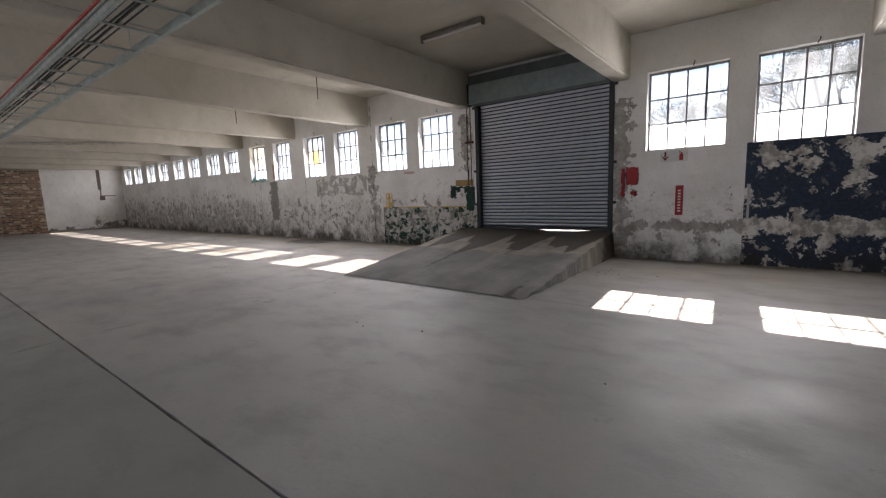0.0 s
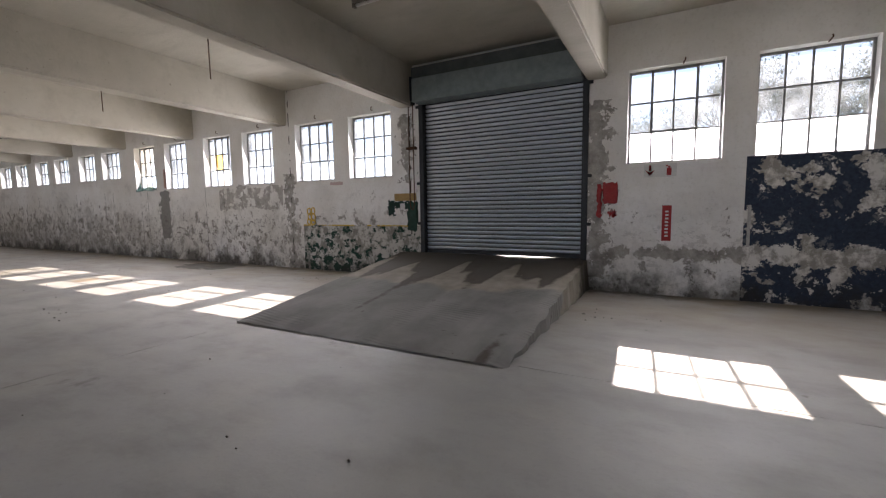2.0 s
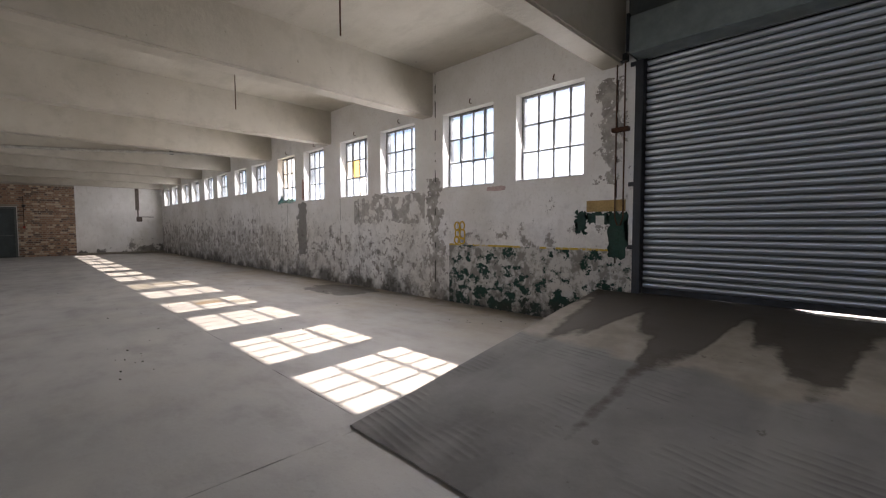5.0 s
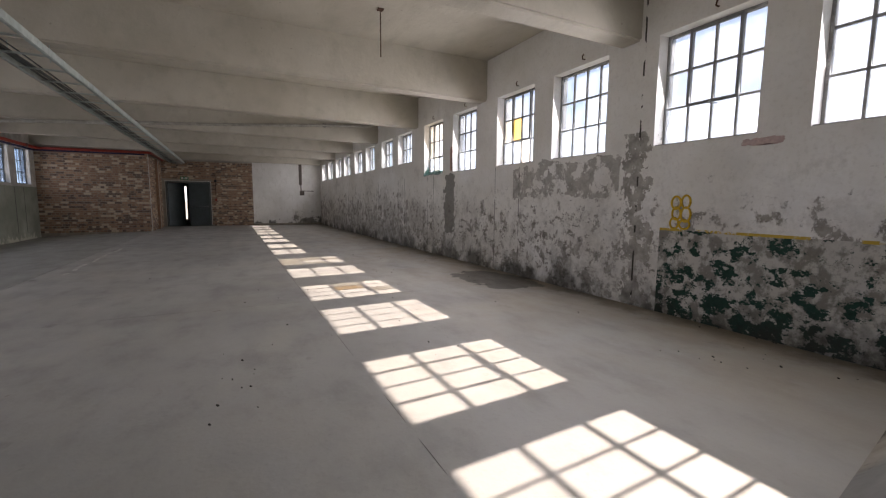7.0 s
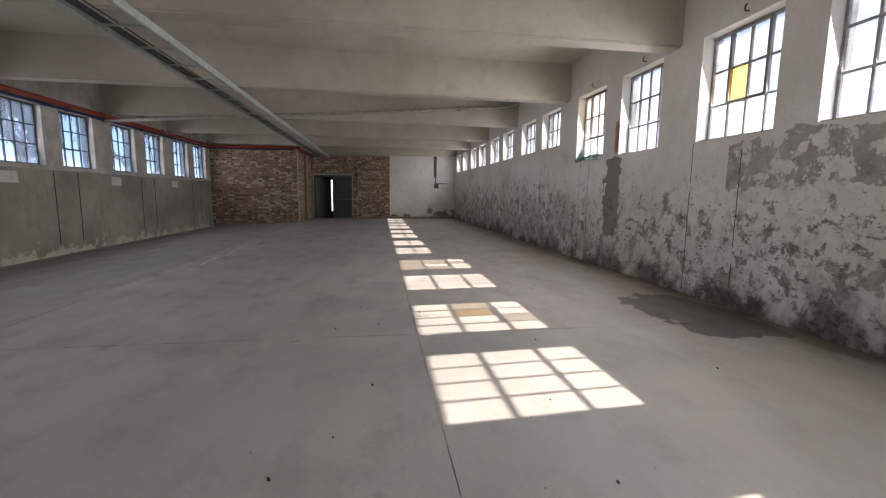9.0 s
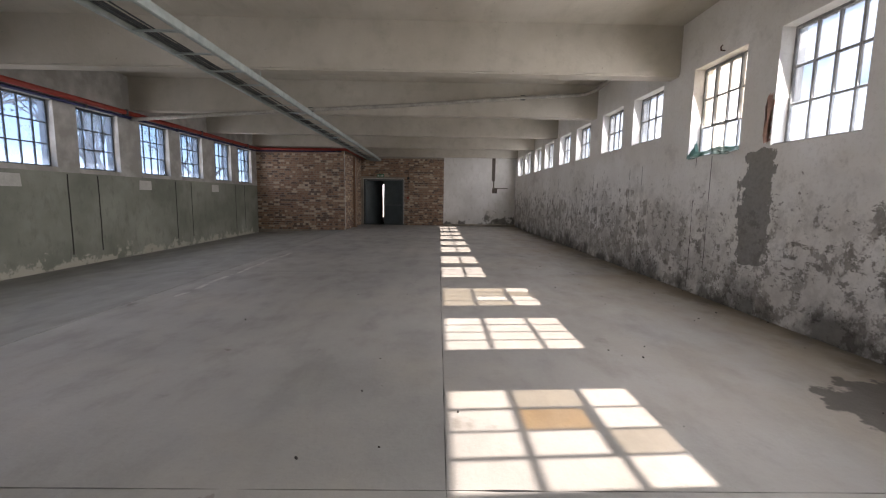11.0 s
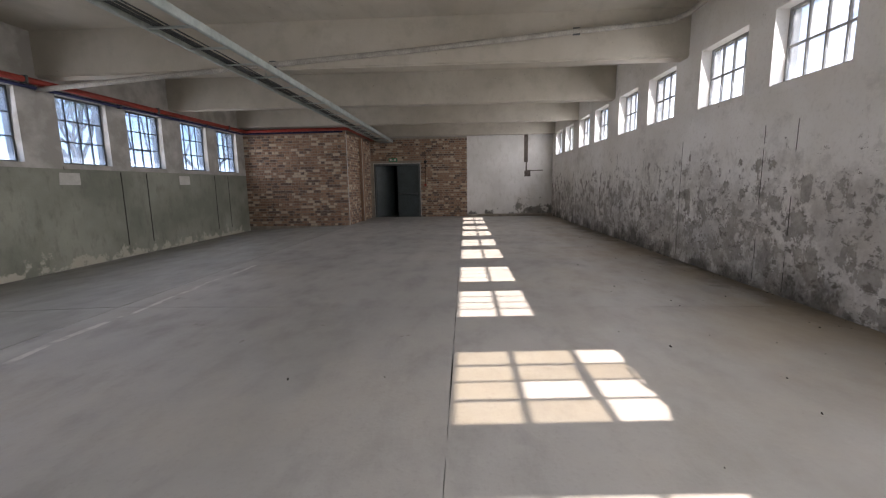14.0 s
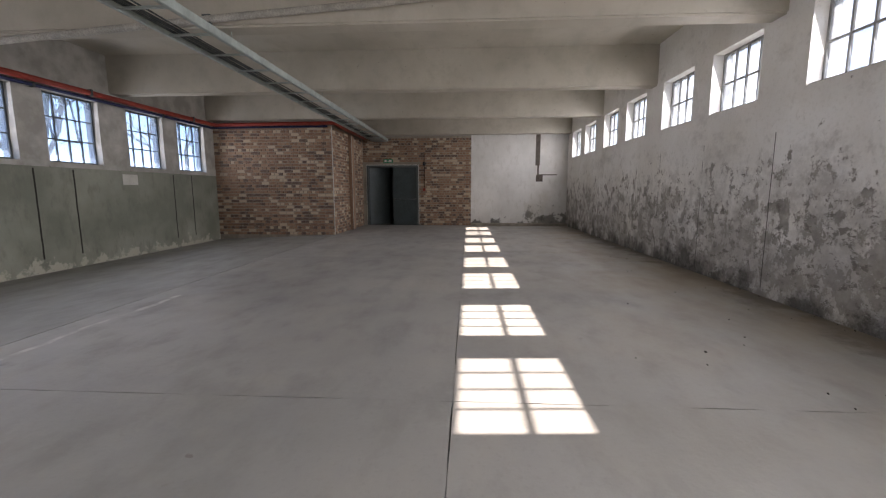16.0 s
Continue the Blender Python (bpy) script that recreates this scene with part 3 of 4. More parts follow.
for i in range(len(XC) - 1):
    for k in range(len(YC) - 1):
        x1, x0, y0, y1 = XC[i], XC[i + 1], YC[k], YC[k + 1]
        g, gs = 0.0035, 0.009
        ring = edge((x0, y0), (x1, y0), gs if k == 1 else 0.0022) + edge((x1, y0), (x1, y1), g) + edge((x1, y1), (x0, y1), gs if k == 0 else 0.0022) + edge((x0, y1), (x0, y0), g)
        bm = bmesh.new()
        top = [bm.verts.new((p.x, p.y, drop(p.y))) for p in ring]
        low = [bm.verts.new((p.x, p.y, drop(p.y) - 0.05)) for p in ring]
        bm.faces.new(top)
        for a in range(len(ring)):
            b = (a + 1) % len(ring)
            bm.faces.new((top[a], low[a], low[b], top[b]))
        bmesh.ops.triangulate(bm, faces=[f for f in bm.faces if len(f.verts) > 4])
        part("slab", bm, FLOOR, floor)

# ramp up to the shutter
bm = bmesh.new()
NX, NY = 28, 30
grid = {}
for a in range(NX + 1):
    for b in range(NY + 1):
        v = b / NY
        y = 4.63 + v * (NORTH + 0.24 - 4.63)
        xl, xr = -6.02 - 0.12 * v, -2.68
        u = a / NX
        x = xl + (xr - xl) * u
        z = 0.012 + 0.47 * min(1, v / 0.93) + 0.012 * noise.noise((x * 2, y * 2, 0))
        # worn hollow under one end of the shutter
        z -= 0.035 * max(0.0, 1 - ((u - 0.7) / 0.17) ** 2) * max(0.0, min(1.0, (y - 7.9) / 0.35))
        if a == NX:
            x += 0.05 * noise.noise((y * 4, 1, 0)) + 0.03 * noise.noise((y * 13, 2, 0))
            z -= 0.02 + 0.02 * noise.noise((y * 9, 5, 0))
        grid[a, b] = bm.verts.new((x, y, z))
for a in range(NX):
    for b in range(NY):
        bm.faces.new((grid[a, b], grid[a + 1, b], grid[a + 1, b + 1], grid[a, b + 1]))
for b in range(NY):
    foot = []
    for a, dx in ((0, -0.5), (NX, 0.05)):
        p, q = grid[a, b].co, grid[a, b + 1].co
        f0 = bm.verts.new((p.x + dx * b / NY, p.y, -0.02))
        f1 = bm.verts.new((q.x + dx * (b + 1) / NY, q.y, -0.02))
        bm.faces.new((grid[a, b], grid[a, b + 1], f1, f0))
bmesh.ops.remove_doubles(bm, verts=bm.verts, dist=0.0005)
tagged(finish("ramp", bm, RAMP), "rough combed concrete ramp, wet-stained, up to the shutter", "ramp", kind="structure")


# ---- windows ----
def window(x0, x1, z0, z1, y, rows, sash, glass, steel, name_label, wall_in, odd=None, tilt=False):
    """A steel window: frame, glazing bars, panes and, where it opens, a sash."""
    cx = (x0 + x1) / 2
    w = thing("window_1", (cx, y, z0), name_label, "window", "steel windows", "structure")
    X0, X1, H = x0 - cx, x1 - cx, z1 - z0
    f = 0.03
    part("window_frame", boxes((X0, X1, -0.02, 0.02, 0, f), (X0, X1, -0.02, 0.02, H - f, H), (X0, X0 + f, -0.02, 0.02, f, H - f), (X1 - f, X1, -0.02, 0.02, f, H - f)), steel, w)
    if wall_in:
        part("window_sill", boxes((X0, X1, -wall_in, -0.022, 0.002, 0.014), bevel=0.003), STEEL_W if steel is STEEL_W else WALL_S, w)
    cw, rh = (X1 - X0 - 2 * f) / 4, (H - 2 * f) / rows
    for c in range(1, 4):
        xx = X0 + f + cw * c
        part("glazing_bar", boxes((xx - 0.012, xx + 0.012, -0.014, 0.014, f, H - f)), steel, w)
    for r in range(1, rows):
        zz = f + rh * r
        part("glazing_bar", boxes((X0 + f, X1 - f, -0.0125, 0.0125, zz - 0.011, zz + 0.011)), steel, w)
    if sash:
        a, b, lo = X0 + f + cw, X0 + f + 3 * cw, f + rh * (rows - 2)
        t = 0.017
        s = part("sash", boxes((a - t, b + t, -0.035, -0.0145, lo - t, lo + t), (a - t, b + t, -0.035, -0.0145, H - f - t, H - f + 0.01), (a - t, a + t, -0.035, -0.0145, lo + t, H - f - t), (b - t, b + t, -0.035, -0.0145, lo + t, H - f - t)), SASH if steel is STEEL_W else steel, w, "grey steel opening sash")
        if tilt:
            s.matrix_basis = Matrix.Translation((0, 0, lo)) @ pose(0, -0.02, 0, 7) @ Matrix.Translation((0, 0, -lo))
        part("stay", tube([(0, -0.04, lo), (0, -0.09, lo - 0.03), (0.1, -0.07, lo - 0.05)], 0.006, 6), STEEL_G, s)
    for c in range(4):
        for r in range(rows):
            if odd and odd.get((c, r)) == "gone":
                continue
            bm = boxes((X0 + f + cw * c + 0.002, X0 + f + cw * (c + 1) - 0.002, 0.003, 0.007, f + rh * r + 0.002, f + rh * (r + 1) - 0.002))
            g = glass
            if odd and (c, r) in odd:
                g = odd[c, r]
            o = part("pane", bm, g, w)
            o.visible_shadow = g is not GLASS
    return w


GY = NORTH + 0.17
yellowed = {(c, r): GLASS_W for c in range(4) for r in range(3)}
for n, (a, b, kindw) in enumerate(NEAR):
    odd = {(c, 0): GLASS_F for c in range(4)} if a > -3 else None
    if kindw == "amber":
        odd = {(1, 1): GLASS_Y, (0, 1): GLASS_W, (2, 0): GLASS_W}
    if a == -15.56:
        odd = {(c, r): GLASS_W for c in range(4) for r in (1, 2)}
        odd[2, 1] = 'gone'
        odd[1, 0] = GLASS_W
    window(a, b, SILL_E if a > -3 else SILL_N, HEAD_E if a > -3 else HEAD, GY, 3, kindw != "", GLASS, STEEL_W, "tall steel window of twelve dusty panes" + (" with one amber pane" if kindw == "amber" else " with an opening sash" if kindw else ""), 0.15, odd)
for n, (a, b) in enumerate(FAR):
    odd = None
    window(a, b, SILL_F, HEAD, GY, 2, False, GLASS, STEEL_W, "shallow steel window of eight dusty panes", 0.15, odd)
# includes the added eastern bays, which stay out of view
for n, (a, b) in enumerate(SOUTH_W):
    window(a, b, SILL_S, HEAD_S, SOUTH - 0.14, 3, n % 2 == 1, GLASS_S, STEEL_G, "dark steel window with obscured panes" + (" and a tilted sash" if n % 2 else ""), 0, None, n % 4 == 3)
for a, b in SOUTH_W:
    bm = bmesh.new()
    vs = [bm.verts.new(p) for p in ((a - 0.03, SOUTH + 0.03, SILL_S - 0.10), (b + 0.03, SOUTH + 0.03, SILL_S - 0.10), (b + 0.03, SOUTH + 0.002, SILL_S - 0.02), (a - 0.03, SOUTH + 0.002, SILL_S - 0.02), (a - 0.03, SOUTH + 0.002, SILL_S - 0.10), (b + 0.03, SOUTH + 0.002, SILL_S - 0.10))]
    for q in ((0, 1, 2, 3), (0, 4, 5, 1), (0, 3, 4), (1, 5, 2), (2, 5, 4, 3)):
        bm.faces.new([vs[i] for i in q])
    tagged(finish("window_ledge", bm, WALL_S), "sloping grey cement ledge under a window", "ledge", "window ledges", "structure")

# ---- roller shutter ----
sh = thing("roller_shutter", ((DOOR_X0 + DOOR_X1) / 2, NORTH, DOOR_Z0), "closed galvanised steel roller shutter with black guides", "shutter")
HW = (DOOR_X1 - DOOR_X0) / 2
SLATS = 37
pitch = (DOOR_Z1 - DOOR_Z0 - 0.11) / SLATS
prof = []
for k in range(11):
    a = k / 10
    prof.append((0.036 if a > 0.93 else 0.03 - 0.026 * abs(math.sin(math.pi * min(1, a / 0.9))), a * pitch))
bm = bmesh.new()
rows_v = [[bm.verts.new((x, y, z)) for x in (-HW + 0.01, HW - 0.01)] for y, z in prof] + [[bm.verts.new((x, 0.056, z)) for x in (-HW + 0.01, HW - 0.01)] for z in (pitch, 0)]
for k in range(len(rows_v)):
    a, b = rows_v[k], rows_v[(k + 1) % len(rows_v)]
    f = bm.faces.new((a[0], a[1], b[1], b[0]))
    f.smooth = k < 8
# groove faces coloured dark: the shaded band between slats, put into the material
for f in bm.faces:
    if f.calc_center_median().z > pitch * 0.72:
        f.material_index = 1
first = part("slat", bm, SLAT, sh)
first.data.materials.append(CHANNEL_GROOVE)
first.location = (0, 0.08, 0.09)
for k in range(1, SLATS):
    o = new("slat", first.data)
    o.parent = sh
    o.location = (0, 0.08, 0.09 + k * pitch)
part("bottom_rail", boxes((-HW + 0.05, HW - 0.05, 0.06, 0.14, 0.025, 0.09), bevel=0.005), BLACK, sh, "black bottom rail")
for s in (-1, 1):
    g = part("guide", boxes((s * HW - 0.045, s * HW + 0.045, -0.03, 0.15, 0.0, DOOR_Z1 - DOOR_Z0 - 0.02), bevel=0.006), BLACK, sh, "black steel guide channel")
    for z in (0.55, 1.3, 2.7):
        part("lug", boxes((s * HW + s * 0.045, s * HW + s * 0.105, -0.028, -0.012, z, z + 0.05), bevel=0.003), BLACK, g)
hood = part("hood", boxes((-HW - 0.02, HW - 0.02, -0.30, 0.0, 2.755, 3.16), bevel=0.012), HOOD, sh, "dull galvanised hood over the roll")
part("end_plate", boxes((HW - 0.02, HW + 0.005, -0.32, 0.0, 2.77, 3.19)), BLACK, sh)
part("end_plate", boxes((-HW - 0.045, -HW - 0.02, -0.32, 0.0, 2.77, 3.19)), BLACK, sh)
part("lintel_flap", boxes((-HW, HW, 0.0, 0.2, 2.8, 2.845)), BLACK, sh)
part("head_channel", boxes((-HW - 0.04, HW, -0.26, -0.002, 3.165, 3.36)), CHANNEL_GROOVE, sh, "dark channel above the hood")
# hand chain beside the shutter
ch = thing("hand_chain", (-5.86, NORTH - 0.05, 1.3), "rusty hand chain looped beside the shutter", "chain")
part("chain_loop", tube([(-0.05, 0, 1.95), (-0.05, 0, 0.1), (-0.02, 0, 0.0), (0.02, 0, 0.0), (0.05, 0, 0.1), (0.045, 0, 1.95)], 0.009, 6), RUST, ch)
part("bracket", boxes((-0.1, 0.1, -0.03, 0.05, 1.12, 1.17), bevel=0.005), RUST, ch)
part("top_bracket", boxes((-0.07, 0.07, -0.03, 0.05, 1.93, 2.02), bevel=0.005), BLACK, ch)


# ---- signs and marks on the north wall ----
def plate(name, x0, x1, z0, z1, mat_, label, cat, proud=0.006):
    return tagged(finish(name, boxes((x0, x1, NORTH - proud, NORTH + 0.002, z0, z1), bevel=0.001), mat_), label, cat)


def ragged(name, x0, x1, z0, z1, mat_, label, cat, seed, rough=0.04, bite=None, n=14):
    """A flat patch of old paint with a broken outline."""
    rnd = random.Random(seed)
    ring = []
    for (ax, az), (bx, bz) in (((x0, z0), (x1, z0)), ((x1, z0), (x1, z1)), ((x1, z1), (x0, z1)), ((x0, z1), (x0, z0))):
        for k in range(n):
            t = k / n
            ring.append((ax + (bx - ax) * t + rnd.uniform(-rough, rough) * (az != bz), az + (bz - az) * t + rnd.uniform(-rough, rough) * (az == bz)))
    bm = bmesh.new()
    a = [bm.verts.new((x, NORTH - 0.004, z)) for x, z in ring]
    b = [bm.verts.new((x, NORTH + 0.002, z)) for x, z in ring]
    bm.faces.new(a)
    for i in range(len(ring)):
        k = (i + 1) % len(ring)
        bm.faces.new((a[i], b[i], b[k], a[k]))
    bmesh.ops.triangulate(bm, faces=[f for f in bm.faces if len(f.verts) > 4])
    return tagged(finish(name, bm, mat_), label, cat)


s = thing("extinguisher_sign", (-1.68, NORTH - 0.008, 1.72), "white sign with a red arrow and extinguisher, on the wall", "sign")
part("backing", boxes((-0.21, 0.21, 0, 0.008, 0.0, 0.19)), SIGN_W, s)
bm = bmesh.new()
for q in (((-0.145, 0.17), (-0.115, 0.17), (-0.115, 0.085), (-0.145, 0.085)), ((-0.195, 0.105), (-0.13, 0.02), (-0.065, 0.105), (-0.13, 0.07))):
    f = bm.faces.new([bm.verts.new((x, -0.003, z)) for x, z in q])
bmesh.ops.solidify(bm, geom=bm.faces[:], thickness=0.002)
part("arrow", bm, RED, s, "red arrow pointing down")
part("extinguisher_symbol", boxes((0.085, 0.145, -0.003, -0.001, 0.02, 0.125), (0.1, 0.13, -0.003, -0.001, 0.126, 0.15), (0.075, 0.1, -0.003, -0.001, 0.145, 0.165), bevel=0.0), RED, s, "red extinguisher symbol")
s = thing("red_strip_sign", (-1.575, NORTH - 0.008, 0.80), "tall red sign strip with faded white letters", "sign")
part("backing", boxes((-0.06, 0.06, 0, 0.008, 0, 0.51)), RED, s)
for k in range(8):
    part("letter_bar", boxes((-0.022, 0.022, -0.002, -0.0005, 0.06 + k * 0.05, 0.085 + k * 0.05)), SIGN_W, s, "white letter mark")
ragged("red_paint_mark", -2.45, -2.25, 1.36, 1.66, RED, "flaked red painted square on the wall", "paint mark", 3, 0.018)
ragged("red_paint_mark", -2.53, -2.47, 1.14, 1.64, RED, "narrow flaked strip of red paint", "paint mark", 5, 0.016)
ragged("red_paint_mark", -2.36, -2.27, 1.16, 1.24, RED, "flaked remnant of red paint", "paint mark", 8, 0.035)
plate("conduit_strip", -0.62, -0.585, 0.74, 1.30, NAVYP, "pale bare conduit strip on navy paint", "conduit", 0.02)
plate("ochre_board", -6.29, -5.80, 1.47, 1.61, OCHRE, "ochre painted board fixed beside the shutter", "board", 0.02)
ragged("green_panel", -6.0, -5.79, 0.9, 1.46, GREEN, "dark green painted panel, flaking", "paint mark", 11, 0.03)
ragged("green_panel", -6.44, -6.3, 1.2, 1.47, GREEN, "dark green paint remnant with a ragged edge", "paint mark", 12, 0.035)
ragged("green_panel", -6.29, -6.02, 1.32, 1.46, GREEN, "dark green paint remnant below the board", "paint mark", 14, 0.03)
plate("notice", -6.17, -6.06, 1.30, 1.42, SIGN_W, "small white paper notice", "notice", 0.008)
ragged("faded_red_lettering", -7.95, -7.6, 1.84, 1.90, simple("ghost_red_paint", (0.62, 0.47, 0.44), 0.9), "faded pale red lettering between the windows", "lettering", 21, 0.01)
gl = thing("yellow_scrawl", (-8.53, NORTH - 0.006, 1.0), "yellow painted scrawl of loops on the wall", "graffiti")
for cx, cz, rx, rz in ((-0.06, 0.29, 0.055, 0.07), (0.055, 0.3, 0.05, 0.07), (-0.05, 0.17, 0.05, 0.07), (0.06, 0.16, 0.055, 0.08), (-0.07, 0.06, 0.05, 0.06), (0.05, 0.05, 0.06, 0.05)):
    part("loop", tube([(cx + rx * math.cos(a), 0, cz + rz * math.sin(a)) for a in (k * 2 * math.pi / 18 for k in range(19))], 0.012, 6), YELLOW, gl)
# torn plastic and broken brick at one window
bm = bmesh.new()
g2 = {}
for a in range(21):
    for b in range(6):
        x = -15.58 + a * 0.054
        z = 1.935 + b * 0.022 - 0.02 * math.sin(a * 0.5) + 0.01 * random.random() + (0.05 if a == 0 else 0) * b
        y = NORTH - 0.012 - 0.03 * abs(math.sin(a * 0.9 + b)) + 0.03 * b
        g2[a, b] = bm.verts.new((x, y, z))
for a in range(20):
    for b in range(5):
        bm.faces.new((g2[a, b], g2[a + 1, b], g2[a + 1, b + 1], g2[a, b + 1]))
bmesh.ops.solidify(bm, geom=bm.faces[:], thickness=0.003)
tagged(finish("plastic_sheet", bm, SHEET), "crumpled green plastic sheet along a window sill", "sheet")
ragged("broken_reveal", -14.10, -14.025, 2.0, 2.5, CLAY, "broken reveal showing red clay brick", "brickwork", 31, 0.03)
# hooks over the windows
for a, b, _ in NEAR:
    x = (a + b) / 2 + 0.1
    tagged(finish("iron_hook", tube([(x, NORTH + 0.01, HEAD + 0.06), (x, NORTH - 0.05, HEAD + 0.06), (x + 0.02, NORTH - 0.07, HEAD + 0.09), (x + 0.02, NORTH - 0.05, HEAD + 0.12)], 0.009, 6), RUST), "rusty iron hook over a window", "hook", "window hooks")

# filler patches on the south wall
for x in (-16.4, -19.72, -22.95):
    bm = boxes((x - 0.21, x + 0.21, SOUTH - 0.002, SOUTH + 0.006, 1.40, 1.62), bevel=0.002)
    for v in bm.verts:
        v.co.x += 0.04 * noise.noise((v.co.x * 9, v.co.z * 9, x))
    tagged(finish("filler_patch", bm, PATCHP), "pale rectangular filler patch on grey plaster", "patch", "filler patches")

# ---- brick enclosure and brick end wall ----
BOX_X, BOX_Y = -26.1, 1.0
enclosure = tagged(finish("brick_enclosure", boxes((WEST, BOX_X - 0.02, SOUTH, BOX_Y - 0.02, -0.3, 3.14)), MORTAR), "brown face-brick enclosure built into the corner", "brick enclosure", kind="structure")
tagged(finish("enclosure_head", boxes((WEST, BOX_X - 0.04, SOUTH, BOX_Y - 0.04, 3.145, CEILING)), BAND), "grey plaster infill over the brick enclosure", "trim", kind="structure")

tagged(finish("corner_strip", boxes((BOX_X - 0.012, BOX_X + 0.006, BOX_Y - 0.012, BOX_Y + 0.006, 0.0, 3.1)), PATCHP), "pale mortar corner strip on the brickwork", "trim", kind="structure")
tagged(finish("brick_return", boxes((-28.0, -27.75, BOX_Y + 0.002, BOX_Y + 0.11, 0.0, 3.02), bevel=0.006), BRICK_FAR), "narrow brick return beside the entrance doors", "brick pier", kind="structure")
tagged(finish("corner_strip", boxes((-27.745, -27.73, BOX_Y + 0.098, BOX_Y + 0.114, 0.0, 3.0)), PATCHP), "pale mortar corner strip on the brick return", "trim", kind="structure")
tagged(finish("mortar_bed", pierced([0.98, 4.94], [0.0, 3.2], [(1.1, 3.04, -0.1, 2.2)], WEST, WEST + 0.006, "x"), MORTAR), "grey mortar bed behind the end brickwork", "mortar", kind="structure")

# ---- red sprinkler main and blue pipe ----
def run(name, pts, r, mat_, label, clips, cat="pipe"):
    t = thing(name, pts[0], label, cat)
    o = Vector(pts[0])
    part("pipe", tube([Vector(p) - o for p in pts], r, 12), mat_, t)
    for c in clips:
        c = Vector(c) - o
        part("clip", boxes((c.x - 0.02, c.x + 0.02, c.y - r - 0.012, c.y + r + 0.012, c.z - r - 0.012, c.z + r + 0.012), bevel=0.004), STEEL_G, t)
    return t


run("sprinkler_main", [(EAST - 0.05, -2.3, 3.1), (-25.9, -2.3, 3.1), (-26.0, -2.25, 3.1), (-26.02, -2.1, 3.11), (-26.02, 0.95, 3.13), (-26.05, 1.06, 3.13), (-26.2, 1.08, 3.13), (-29.6, 1.08, 3.13)], 0.05, RED_PIPE, "red painted sprinkler main along the wall head", [(x, -2.3, 3.1) for x in range(-25, 4, 3)])
run("service_pipe", [(EAST - 0.05, -2.37, 3.015), (-25.9, -2.37, 3.015), (-26.03, -2.3, 3.03), (-26.05, 0.9, 3.05)], 0.028, BLUE_PIPE, "thin dark blue pipe below the red main", [(x, -2.37, 3.015) for x in range(-24, 4, 3)])
run("red_conduit", [(EAST - 0.05, 1.36, 3.05), (-26.0, 1.36, 3.05)], 0.013, RED_PIPE, "thin red conduit beside the cable tray", [])
run("drain_pipe", [(-19.28, -2.4, 2.99), (-19.28, -0.7, 3.11), (-19.28, 1.73, 3.28), (-19.28, 3.95, 3.42), (-19.28, 6.6, 3.63), (-19.28, 7.8, 3.71), (-19.22, 8.02, 3.72), (-19.0, 8.15, 3.74), (-18.6, 8.22, 3.79), (-18.2, 8.25, 3.85), (-17.95, 8.26, 3.95)], 0.042, PIPE, "limewashed drain pipe sloping along a beam", [(-19.28, 1.73, 3.28), (-19.28, 6.6, 3.63)])

# ---- cable tray ----
tr = thing("cable_tray", (-12.5, 1.70, 3.04), "galvanised ladder cable tray hung below the beams", "cable tray")
L = 16.9
for s in (-1, 1):
    part("side_rail", boxes((-L, L, s * 0.275 - 0.012, s * 0.275 + 0.012, -0.04, 0.05), (-L, L, s * 0.275 - 0.03 * (s > 0), s * 0.275 + 0.03 * (s < 0), -0.045, -0.035), bevel=0.0), TRAY, tr)
rung = part("rung", boxes((-0.02, 0.02, -0.263, 0.263, -0.03, -0.012)), TRAY, tr)
rung.location = (-L + 0.3, 0, 0)
for k in range(1, 46):
    o = new("rung", rung.data)
    o.parent = tr
    o.location = (-L + 0.3 + k * 0.72, 0, 0)
for y_, r_ in ((-0.2, 0.016), (-0.15, 0.011), (-0.11, 0.014), (-0.04, 0.009)):
    part("cable", tube([(-L + k * 1.3, y_ + 0.012 * math.sin(k * 1.7 + y_ * 40), r_ - 0.01) for k in range(27)], r_, 6), STEEL_G, tr, "grey cable lying on the rungs")
for bx in BEAMS[1:9]:
    for s in (-1, 1):
        part("hanger", tube([(bx - 0.15 + 12.5, s * 0.2, -0.04), (bx - 0.15 + 12.5, s * 0.2, BEAM - 3.04 + 0.01)], 0.006, 6), TRAY, tr)
part("tail_plate", boxes((-L - 0.05, -L + 1.2, -0.2, 0.2, -0.06, -0.045)), TRAY, tr, "sheet cover at the tray's end")

# ---- ceiling rods and lamp ----
for x, y in ((-7.75, 5.66), (-11.48, 5.87)):
    t = thing("hanging_rod", (x, y, CEILING), "thin steel rod hanging from the slab", "rod", "ceiling rods")
    part("rod", tube([(0, 0, 0.01), (0.005, 0, -0.64)], 0.009, 6), RUST, t)
    part("plate", boxes((-0.04, 0.04, -0.04, 0.04, -0.012, 0.006)), RUST, t)
lamp = thing("fluorescent_lamp", (-4.53, 5.89, CEILING), "grimy fluorescent batten lamp, unlit, on the slab", "ceiling lamp")
part("body", boxes((-0.61, 0.61, -0.05, 0.05, -0.055, 0.005), bevel=0.01), LAMP, lamp)
part("tube", tube([(-0.57, 0.0, -0.085), (0.57, 0.0, -0.085)], 0.019, 12), TUBE, lamp, "white unlit tube")
for s in (-1, 1):
    part("socket", boxes((s * 0.6 - 0.02, s * 0.6 + 0.02, -0.03, 0.03, -0.11, -0.05), bevel=0.004), LAMP, lamp)

